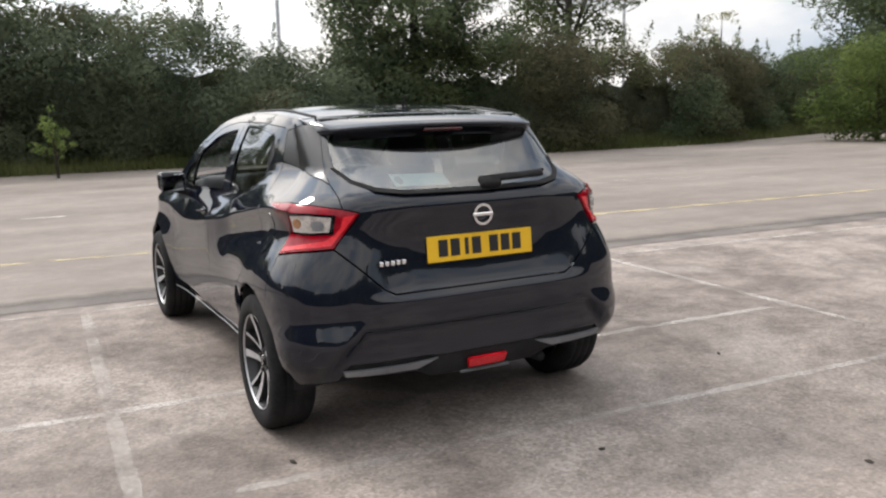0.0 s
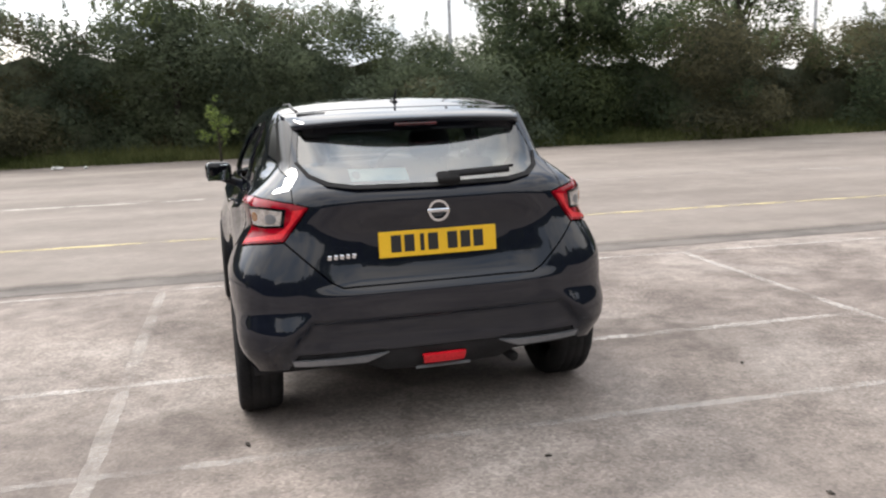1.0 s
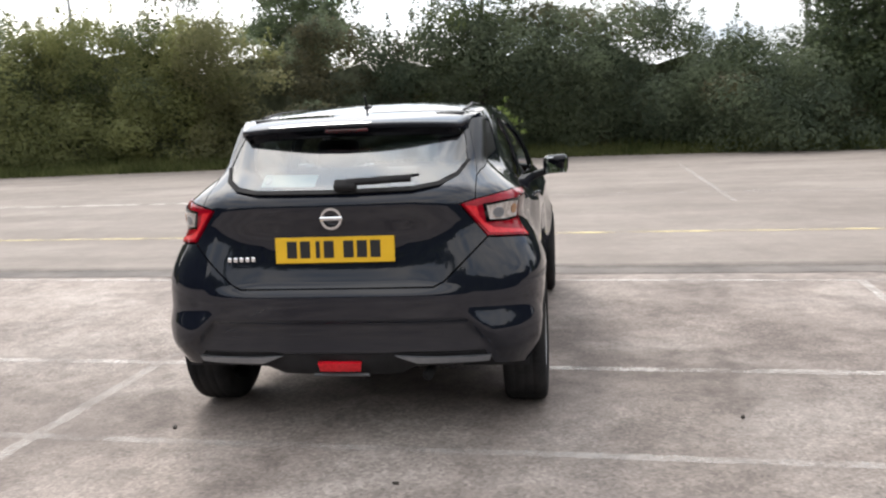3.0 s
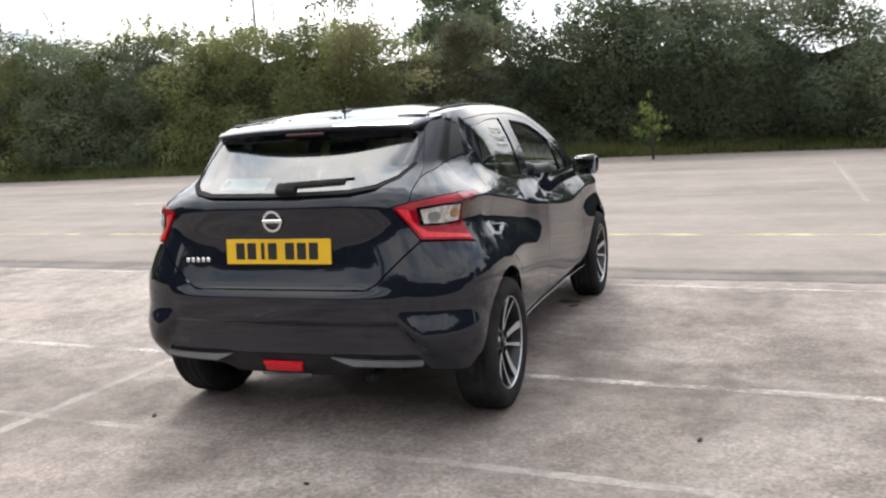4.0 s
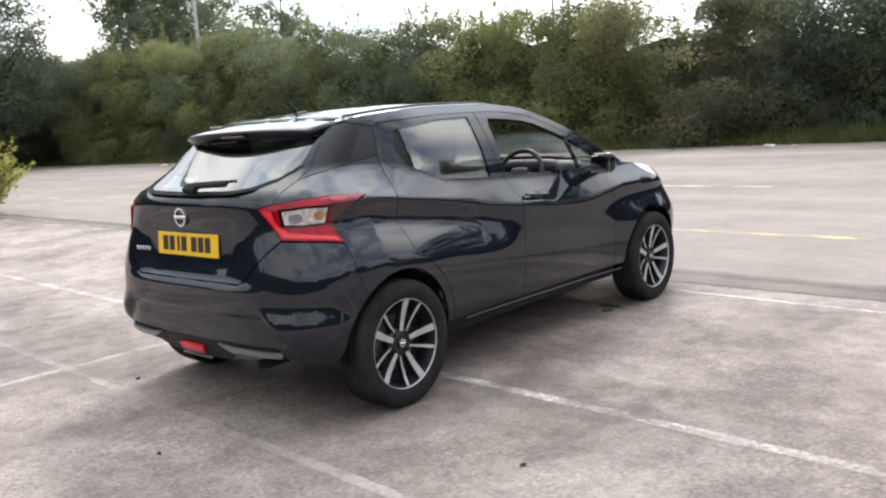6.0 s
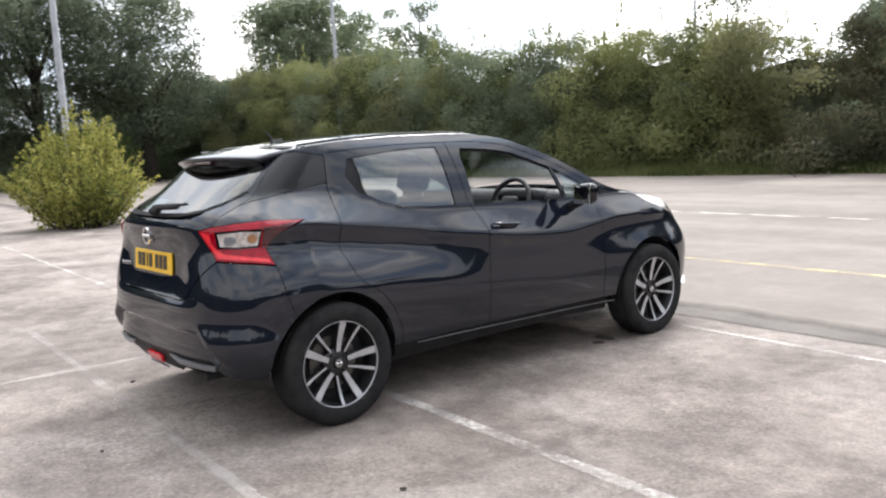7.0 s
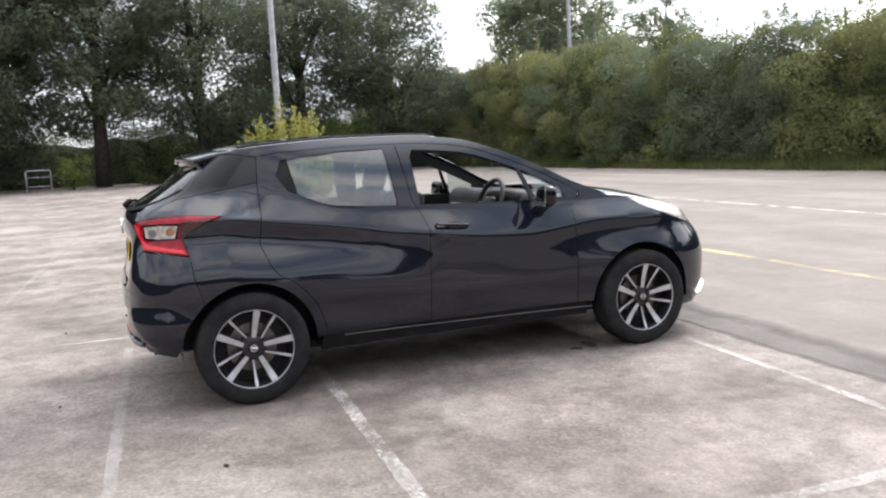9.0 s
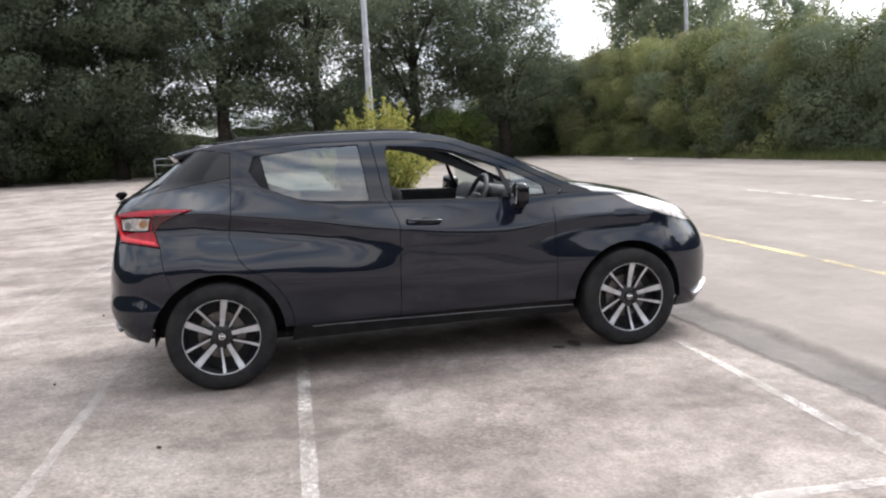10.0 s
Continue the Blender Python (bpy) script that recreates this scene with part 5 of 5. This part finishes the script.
bm = tube([(0.36, -0.30, 0.26), (0.36, -0.50, 0.265)], 0.024, 14)
part("exhaust_pipe", bm, PLASTIC, car, smooth=True)
# fuel flap on the nearside
flap = [("y", -0.075 + 0.085 * math.cos(a), 0.905 + 0.095 * math.sin(a)) for a in [2 * math.pi * k / 20 for k in range(20)]]
part("fuel_flap", panel_mesh("fuel_flap", flap, PAINT, mirror=True, gap=0.001, fold=0.006, lift=0.0025, cell=0.04), None, car)

# inner frame that closes the gaps between the side panels
inner = ys((-0.22, 1.10), (-0.02, 1.345)) + rail_line(0.16, 2.10, 0.030, 16) + ys((2.12, 1.00), (2.12, 0.42), (0.52, 0.42), (0.42, 0.74), (-0.22, 0.80))
panel("inner_frame", inner, TRIM_DARK, car, both=True, holes=[rear_glass_hole, front_glass_hole], gap=-0.004, fold=0.004, lift=-0.020, cell=0.06)

# roof rails along the door tops
rails = [("y", -0.02, 1.372), ("y", 0.125, 1.345)] + rail_line(0.16, 2.13, drop, 26) + ys((2.12, 0.993), (2.34, 0.988)) + rail_line(2.30, 0.02, 0.0, 28)
panel("roof_rail", rails, PAINT, car, both=True, gap=0.002, cell=0.03)


def loft(name, edge, mid, power, nt, ns, mat, parent, label="", thick=0.012):
    """A sheet between the two side edges that crowns over the middle line."""
    verts, half = [], []
    for k in range(nt + 1):
        t = k / nt
        e, c = edge(t), mid(t)
        for j in range(-ns, ns + 1):
            s = abs(j) / ns
            verts.append((e[0] * j / ns, c[0] + (e[1] - c[0]) * s ** 2, c[1] + (e[2] - c[1]) * s ** power))
    w = 2 * ns + 1
    q = np.array([(k * w + j, k * w + j + 1, (k + 1) * w + j + 1, (k + 1) * w + j) for k in range(nt) for j in range(2 * ns)])
    ob = part(name, raw_mesh(name, np.array(verts), q, mat, True), None, parent, label)
    if thick:
        sol = ob.modifiers.new("thickness", "SOLIDIFY")
        sol.thickness, sol.offset = thick, -1
    return ob


def rail_point(y, drop=0.0):
    z = float(RAIL(y)) - drop
    return skin(*at("y", y, z))


def roof_edge(t):
    return rail_point(0.02 + 1.22 * t)


def roof_mid(t):
    y = -0.06 + 1.34 * t
    return (y, float(ROOF_MID(y)) + 0.004)


roof = loft("roof", roof_edge, roof_mid, 3.0, 30, 14, PAINT, car, "black roof panel")
for sx in (1, -1):
    line = []
    for k in range(21):
        e, c = roof_edge(0.03 + 0.94 * k / 20), roof_mid(0.03 + 0.94 * k / 20)
        f = 0.86
        line.append((sx * e[0] * f, c[0] + (e[1] - c[0]) * f ** 2, c[1] + (e[2] - c[1]) * f ** 3 + 0.001))
    part("roof_moulding", tube(line, 0.0065, 8), PLASTIC, roof, "slim black roof moulding", smooth=True)
shield = loft("windscreen", lambda t: rail_point(1.24 + 1.02 * t, 0.012), lambda t: (1.285 + 1.065 * t, 1.440 - 0.275 * t - 0.095 * t * t), 2.2, 18, 14, CLEAR, car, "clear windscreen", thick=0.0)
shield.visible_shadow = False
hood_line = outline(HOOD_EDGE, 0.03, closed=False)
hood_pts = [skin(*p) for p in hood_line]


def hood_edge(t):
    f = t * (len(hood_pts) - 1) * 0.9
    k = min(int(f), len(hood_pts) - 2)
    p = hood_pts[k] + (hood_pts[k + 1] - hood_pts[k]) * (f - k)
    return p


HOOD_MID = pchip((2.20, 1.050), (2.45, 1.030), (2.70, 0.985), (2.90, 0.932), (3.04, 0.868), (3.13, 0.805))
loft("bonnet", hood_edge, lambda t: (2.20 + 0.925 * t ** 0.85, float(HOOD_MID(2.20 + 0.925 * t ** 0.85))), 2.6, 36, 14, PAINT, car, "black bonnet with a raised middle")
cowl = part("cowl", rbox(1.22, 0.20, 0.04, 0.015, 2, None, pose(0, 2.18, 0.985, -12)), PLASTIC, car)

# spoiler over the rear window
bm = bmesh.new()
rows = []
e0, m0 = roof_edge(0), roof_mid(0)
for k in range(29):
    s = -1 + 2 * k / 28
    a = abs(s)
    ry, rz = m0[0] + (e0[1] - m0[0]) * a ** 2 - 0.004, m0[1] + (e0[2] - m0[1]) * a ** 3
    tx, ty, tz = 0.516 * s, -0.268 + 0.070 * a ** 2.6, 1.366 - 0.016 * a ** 2.5
    rx = float(e0[0]) * s
    sec = [(rx, ry, rz), (rx + (tx - rx) * .35, ry + (ty - ry) * .35, rz + (tz - rz) * .30), (rx + (tx - rx) * .7, ry + (ty - ry) * .7, rz + (tz - rz) * .66),
           (tx, ty + 0.012, tz + 0.001), (tx, ty, tz - 0.007), (tx, ty + 0.014, tz - 0.022), (rx, ry - 0.06, tz - 0.044)]
    rows.append([bm.verts.new(p) for p in sec])
for a, b in zip(rows, rows[1:]):
    for j in range(7):
        bm.faces.new((a[j], a[(j + 1) % 7], b[(j + 1) % 7], b[j]))
bm.faces.new(rows[0])
bm.faces.new(rows[-1][::-1])
bmesh.ops.recalc_face_normals(bm, faces=bm.faces[:])
spoiler = part("roof_spoiler", bm, PAINT, car, "black roof spoiler over the rear window", smooth=True)
bm = bmesh.new()
rows = []
for k in range(25):
    s = -1 + 2 * k / 24
    a = abs(s)
    tx, ty, tz = 0.502 * s, -0.268 + 0.070 * a ** 2.6, 1.366 - 0.016 * a ** 2.5
    rows.append([bm.verts.new(p) for p in ((tx, ty + 0.012, tz - 0.018), (tx, ty + 0.034, tz - 0.050), (tx, ty + 0.050, tz - 0.060), (tx, ty + 0.085, tz - 0.040))])
for a, b in zip(rows, rows[1:]):
    for j in range(4):
        bm.faces.new((a[j], a[(j + 1) % 4], b[(j + 1) % 4], b[j]))
bm.faces.new(rows[0])
bm.faces.new(rows[-1][::-1])
bmesh.ops.recalc_face_normals(bm, faces=bm.faces[:])
part("spoiler_underside", bm, GLOSS_BLACK, spoiler, "gloss black underside of the spoiler")
part("brake_light", rbox(0.20, 0.012, 0.016, 0.005, 2, None, pose(0, -0.259, 1.335, 32)), RED_DARK, spoiler, "slim red high-level brake light")

# aerial
bm = rbox(0.030, 0.075, 0.022, 0.009, 3, None, pose(0, 0.19, 1.436, 6))
tube([(0, 0.17, 1.440), (0, 0.125, 1.495)], [0.006, 0.004], 8, bm)
part("aerial", bm, PLASTIC, car, "short black roof aerial")

# rear wiper
wz = Matrix.Translation((0.06, -0.556, 1.104)) @ pose(0, 0, 0, 42, 0, 0)
bm = rbox(0.10, 0.055, 0.032, 0.012, 3, None, wz @ pose(0.0, 0.0, 0.012))
bm2 = rbox(0.28, 0.036, 0.018, 0.008, 2, None, wz @ pose(0.14, 0.016, 0.020, 0, 0, 3))
wiper = part("rear_wiper", bm, RUBBER, tailgate, "black rear wiper resting across the window", smooth=True)
part("wiper_arm", bm2, RUBBER, wiper, smooth=True)
part("wiper_blade", rbox(0.30, 0.012, 0.014, 0.004, 1, None, wz @ pose(0.16, 0.040, 0.006, 0, 0, 5)), RUBBER, wiper)

# number plate with plain bars, badge and lettering strip
plate = part("number_plate", rbox(0.520, 0.008, 0.111, 0.003, 1, None, pose(0, -0.582, 0.843, -5)), PLATE, tailgate, "yellow number plate")
for k, cx in enumerate((-0.186, -0.128, -0.072, -0.024, 0.062, 0.120, 0.178)):
    part("bar", rbox(0.018 if k == 2 else 0.044, 0.003, 0.072, 0.001, 1, None, pose(cx, -0.5872, 0.846, -5)), INK, plate)
bm = bmesh.new()
ring = [(0.036, -0.004), (0.046, -0.004), (0.046, 0.004), (0.036, 0.004), (0.036, -0.004)]
lathe(ring, 36, bm)
bmesh.ops.transform(bm, matrix=pose(0, -0.604, 0.978, 0, 0, -90), verts=bm.verts[:])
rbox(0.098, 0.008, 0.016, 0.003, 1, bm, pose(0, -0.607, 0.978))
part("badge", bm, CHROME, tailgate, "round chrome badge with a bar")
for k in range(5):
    part("lettering", rbox(0.019, 0.005, 0.020, 0.003, 1, None, pose(-0.470 + k * 0.026, float(skin(*at("x", -0.470 + k * 0.026, 0.806))[1]) - 0.002, 0.806, 0, 12, -10)), CHROME, tailgate, "small chrome lettering bar")
panel("sticker", xs_((-0.345, 1.120), (-0.095, 1.116), (-0.095, 1.162), (-0.345, 1.166)), STICKER, tailgate, "pale blue-green sticker inside the rear window", gap=0.0, fold=0.001, lift=-0.012, cell=0.04)
panel("sticker_mark", [("x", -0.318 + 0.017 * math.cos(2 * math.pi * k / 16), 1.141 + 0.015 * math.sin(2 * math.pi * k / 16)) for k in range(16)], SILVER, tailgate, "dark round mark on the sticker", gap=0.0, fold=0.001, lift=-0.009, cell=0.03)


# ---------------------------------------------------------------- wheels
def wheel_meshes():
    out = {}
    tyre = lathe([(0.214, -0.088), (0.236, -0.098), (0.262, -0.101), (0.288, -0.097), (0.302, -0.087), (0.309, -0.070), (0.310, -0.046), (0.3075, -0.044), (0.3075, -0.039), (0.310, -0.036),
                  (0.3105, -0.008), (0.3080, -0.004), (0.3080, 0.004), (0.3105, 0.008), (0.310, 0.036), (0.3075, 0.039), (0.3075, 0.044), (0.310, 0.046), (0.309, 0.070), (0.302, 0.087), (0.288, 0.097), (0.262, 0.101), (0.236, 0.099), (0.220, 0.092), (0.216, 0.086)], 72)
    out["tyre"] = mesh_of(tyre, "tyre", True)
    out["tyre"].materials.append(RUBBER)
    barrel = lathe([(0.214, 0.086), (0.205, 0.060), (0.196, 0.030), (0.190, -0.060), (0.214, -0.086)], 60)
    out["wheel"] = mesh_of(barrel, "wheel", True)
    out["wheel"].materials.append(ALLOY_DARK)
    lip = lathe([(0.2125, 0.078), (0.2135, 0.0885), (0.2150, 0.0905), (0.2172, 0.0905), (0.2180, 0.086)], 72)
    out["rim_lip"] = mesh_of(lip, "rim_lip", True)
    out["rim_lip"].materials.append(ALLOY)
    disc = lathe([(0.030, -0.010), (0.198, -0.010), (0.198, -0.016)], 48)
    out["backing"] = mesh_of(disc, "backing")
    out["backing"].materials.append(PLASTIC)
    brake = lathe([(0.05, 0.004), (0.135, 0.004), (0.135, -0.008)], 48)
    out["brake_disc"] = mesh_of(brake, "brake_disc")
    out["brake_disc"].materials.append(STEEL_DARK)

    def blade(w0, w1, r0, r1, x0, x1, deep, skew):
        bm = bmesh.new()
        rows = []
        for t in (0.0, 0.33, 0.66, 1.0):
            r, w = r0 + (r1 - r0) * t, w0 + (w1 - w0) * t
            x = x0 + (x1 - x0) * t - 0.006 * math.sin(math.pi * t)
            off = skew * (1 - t)
            rows.append([bm.verts.new(p) for p in ((x - deep, off - w * 0.62, r), (x, off - w / 2, r), (x, off + w / 2, r), (x - deep, off + w * 0.62, r))])
        for a, b in zip(rows, rows[1:]):
            for j in range(3):
                f = bm.faces.new((a[j], a[j + 1], b[j + 1], b[j]))
                f.material_index = 0 if j == 1 else 1
        bm.faces.new(rows[-1])
        bmesh.ops.recalc_face_normals(bm, faces=bm.faces[:])
        return bm
    for key, args in (("spoke", (0.024, 0.038, 0.058, 0.212, 0.056, 0.082, 0.034, -0.004)), ("thin_spoke", (0.009, 0.017, 0.066, 0.212, 0.048, 0.080, 0.034, 0.008))):
        me = mesh_of(blade(*args), key)
        me.materials.append(ALLOY)
        me.materials.append(ALLOY_DARK)
        out[key] = me
    hub = lathe([(0.0, 0.052), (0.040, 0.052), (0.064, 0.046), (0.074, 0.036), (0.078, 0.010)], 40)
    for k in range(4):
        a = math.pi / 4 + k * math.pi / 2
        bmesh.ops.create_cone(hub, cap_ends=True, segments=6, radius1=0.011, radius2=0.009, depth=0.016, matrix=pose(0.053, 0.052 * math.cos(a), 0.052 * math.sin(a), 0, 90, 0))
    out["hub"] = mesh_of(hub, "hub")
    out["hub"].materials.append(ALLOY_DARK)
    cap = lathe([(0.0, 0.064), (0.022, 0.063), (0.027, 0.060), (0.028, 0.050)], 32)
    out["hub_cap"] = mesh_of(cap, "hub_cap", True)
    out["hub_cap"].materials.append(GLOSS_BLACK)
    ringm = lathe([(0.014, 0.0645), (0.019, 0.0645), (0.019, 0.062)], 32)
    rbox(0.003, 0.040, 0.007, 0.001, 1, ringm, pose(0.065, 0, 0))
    out["cap_badge"] = mesh_of(ringm, "cap_badge")
    out["cap_badge"].materials.append(CHROME)
    return out


STEEL_DARK = mottled("brake_steel", (0.10, 0.09, 0.085), (0.20, 0.19, 0.18), 20.0, 0.45, 150.0, 0.1, 0.8)
WM = wheel_meshes()


def build_wheel(x, y, turn, spin):
    w = part("wheel", WM["wheel"], None, car, "five twin-spoke alloy wheel, machined silver and black", m=pose(x, y, 0.31, 0, 0, turn) @ pose(0, 0, 0, spin, 0, 0))
    for key in ("tyre", "rim_lip", "backing", "brake_disc", "hub", "hub_cap", "cap_badge"):
        part(key, WM[key], None, w)
    for k in range(5):
        part("spoke", WM["spoke"], None, w, m=pose(0, 0, 0, 72 * k, 0, 0))
        part("spoke", WM["thin_spoke"], None, w, m=pose(0, 0, 0, 72 * k - 28, 0, 0))
    return w


build_wheel(0.768, 0.0, 0, -8)
build_wheel(0.768, 2.525, 0, -5)
build_wheel(-0.768, 0.0, 180, 20)
build_wheel(-0.768, 2.525, 180, 40)

# wheel housings, floor and inner walls that keep the underside dark
for sx in (1, -1):
    for cy in (0.0, 2.525):
        bm = bmesh.new()
        n = 20
        ra, rb = [], []
        for k in range(n + 1):
            a = radians(-6 + 192 * k / n)
            ra.append(bm.verts.new((sx * 0.50, cy + 0.37 * math.cos(a), 0.31 + 0.37 * math.sin(a))))
            rb.append(bm.verts.new((sx * 0.80, cy + 0.37 * math.cos(a), 0.31 + 0.37 * math.sin(a))))
        for k in range(n):
            bm.faces.new((ra[k], ra[k + 1], rb[k + 1], rb[k]))
        bm.faces.new(ra)
        part("wheel_housing", bm, PLASTIC, car)
part("floor_pan", rbox(1.30, 2.5, 0.05, 0.02, 2, None, pose(0, 1.32, 0.25)), RUBBER, car)
part("rear_floor", rbox(1.00, 0.70, 0.05, 0.02, 2, None, pose(0, -0.14, 0.34)), RUBBER, car)
part("rear_axle", tube([(-0.70, 0.03, 0.30), (0.70, 0.03, 0.30)], 0.03, 12), RUBBER, car, smooth=True)
part("bulkhead", rbox(1.40, 0.04, 0.70, 0.01, 1, None, pose(0, 2.10, 0.58)), TRIM_DARK, car)


# ---------------------------------------------------------------- mirrors and handles
def build_mirror(sx, door):
    out = 0.905 if sx > 0 else 0.858
    bm = rbox(0.178, 0.090, 0.140, 0.042, 5)
    for v in bm.verts:
        k = (v.co.y + 0.06) / 0.12
        v.co.z *= 1 - 0.22 * max(0, k)
        v.co.x *= 1 - 0.10 * max(0, k)
        v.co.z -= 0.012 * (v.co.x * sx + 0.1) / 0.2 * -1
    bmesh.ops.transform(bm, matrix=pose(sx * out, 1.800, 1.014, 0, 0, -sx * 8), verts=bm.verts[:])
    shell = part("wing_mirror", bm, GLOSS_BLACK, door, "gloss black wing mirror", smooth=True)
    part("mirror_glass", rbox(0.140, 0.004, 0.104, 0.03, 3, None, pose(sx * (out + 0.003), 1.7570, 1.014, -5, 0, -sx * 5)), MIRROR, shell, "mirror glass")
    part("mirror_foot", rbox(0.14, 0.075, 0.050, 0.018, 2, None, pose(sx * 0.790, 1.84, 0.956, 0, -sx * 22, 0)), PLASTIC, shell)


def build_handle(sx, door):
    bm = bmesh.new()
    pts = [(sx * (0.806 - 0.012 * abs(t)), 1.225 + 0.105 * t, 0.885 - 0.006 * t) for t in (-1, -0.9, -0.6, 0, 0.6, 0.9, 1)]
    pts = [(sx * (float(side_x(p[1], p[2])) + (0.004 if abs(p[1] - 1.225) > 0.098 else 0.026)), p[1], p[2]) for p in pts]
    tube(pts, [0.008, 0.011, 0.012, 0.012, 0.012, 0.011, 0.008], 10, bm)
    for v in bm.verts:
        t = (v.co.y - 1.225) / 0.105
        v.co.z = 0.890 + (v.co.z - 0.885) * 0.72 - 0.004 * t
    part("door_handle", bm, PAINT, door, "black pull handle", smooth=True)
    x = float(side_x(1.24, 0.868))
    bm = bmesh.new()
    bmesh.ops.create_uvsphere(bm, u_segments=20, v_segments=10, radius=1.0, matrix=Matrix.Translation((sx * (x - 0.004), 1.235, 0.872)) @ Matrix.Diagonal((0.005, 0.062, 0.034, 1)))
    part("handle_recess", bm, GLOSS_BLACK, door, smooth=True)


build_mirror(1, front_doors[0])
build_mirror(-1, front_doors[1])
build_handle(1, front_doors[0])
build_handle(-1, front_doors[1])


# ---------------------------------------------------------------- inside the car
def build_seat(x, y, rec, width, name="seat", head=True):
    bm = rbox(width, 0.50, 0.16, 0.06, 3, None, pose(x, y, 0.50, 6))
    seat = part(name, bm, FABRIC, car, "dark fabric seat", smooth=True)
    bm = rbox(width * 0.96, 0.14, 0.60, 0.06, 3, None, pose(x, y - 0.29, 0.80, -rec))
    part("backrest", bm, FABRIC, seat, smooth=True)
    if head:
        bm = rbox(0.25, 0.10, 0.17, 0.045, 3, None, pose(x, y - 0.41, 1.185, -rec))
        h = part("headrest", bm, FABRIC, seat, smooth=True)
        for px in (-0.06, 0.06):
            part("headrest_post", tube([(x + px, y - 0.39, 1.06), (x + px, y - 0.405, 1.14)], 0.007, 8), CHROME, seat)
    return seat


build_seat(0.36, 1.30, 16, 0.50, "front_seat")
build_seat(-0.36, 1.30, 16, 0.50, "front_seat")
bench = part("rear_bench", rbox(1.22, 0.48, 0.17, 0.06, 3, None, pose(0, 0.48, 0.50, 5)), FABRIC, car, "dark fabric rear bench", smooth=True)
part("backrest", rbox(1.18, 0.14, 0.58, 0.06, 3, None, pose(0, 0.20, 0.76, -20)), FABRIC, bench, smooth=True)
for hx in (-0.36, 0.0, 0.36):
    part("headrest", rbox(0.24, 0.09, 0.13, 0.04, 3, None, pose(hx, 0.075, 1.085, -18)), FABRIC, bench, smooth=True)
part("parcel_shelf", rbox(1.10, 0.42, 0.02, 0.008, 1, None, pose(0, -0.20, 1.00, 2)), TRIM_DARK, car)
bm = rbox(1.36, 0.42, 0.24, 0.08, 4, None, pose(0, 1.98, 0.90, -8))
dash = part("dashboard", bm, TRIM_DARK, car, "dark dashboard", smooth=True)
part("instrument_hood", rbox(0.40, 0.16, 0.10, 0.045, 3, None, pose(0.36, 1.80, 1.00, -6)), TRIM_DARK, dash, smooth=True)
part("dash_band", rbox(1.10, 0.03, 0.05, 0.012, 2, None, pose(0, 1.765, 0.905, -10)), LINER, dash, "pale dashboard insert")
bm = bmesh.new()
n, m2 = 40, 8
rings = []
for k in range(n):
    a = 2 * math.pi * k / n
    rings.append([bm.verts.new(((0.175 + 0.016 * math.cos(2 * math.pi * j / m2)) * math.cos(a), 0.016 * math.sin(2 * math.pi * j / m2), (0.175 + 0.016 * math.cos(2 * math.pi * j / m2)) * math.sin(a))) for j in range(m2)])
for k in range(n):
    for j in range(m2):
        bm.faces.new((rings[k][j], rings[k][(j + 1) % m2], rings[(k + 1) % n][(j + 1) % m2], rings[(k + 1) % n][j]))
sw = part("steering_wheel", bm, TRIM_DARK, car, "dark leather steering wheel", smooth=True, m=pose(0.36, 1.66, 0.955, -24))
bm = rbox(0.13, 0.05, 0.11, 0.03, 3)
rbox(0.32, 0.022, 0.045, 0.01, 2, bm)
rbox(0.05, 0.022, 0.15, 0.01, 2, bm, pose(0, 0, -0.08))
part("wheel_boss", bm, TRIM_DARK, sw, smooth=True)
part("spoke_trim", rbox(0.20, 0.012, 0.018, 0.006, 2, None, pose(0, -0.02, -0.035)), SILVER, sw)
part("inner_mirror", rbox(0.24, 0.04, 0.065, 0.02, 3, None, pose(0.02, 1.46, 1.315, 0, 0, -12)), TRIM_DARK, car, "black interior mirror", smooth=True)
visor = part("sun_visor", rbox(0.40, 0.16, 0.022, 0.010, 2, None, pose(0.36, 1.42, 1.352, -22)), FABRIC, car, "dark folded sun visor", smooth=True)
part("warning_label", rbox(0.085, 0.050, 0.003, 0.001, 1, None, pose(0.30, 1.405, 1.336, -22)), STICKER, visor, "white warning label")
part("roof_lining", rbox(1.02, 1.30, 0.012, 0.005, 1, None, pose(0, 0.60, 1.395)), LINER, car, "grey headlining")
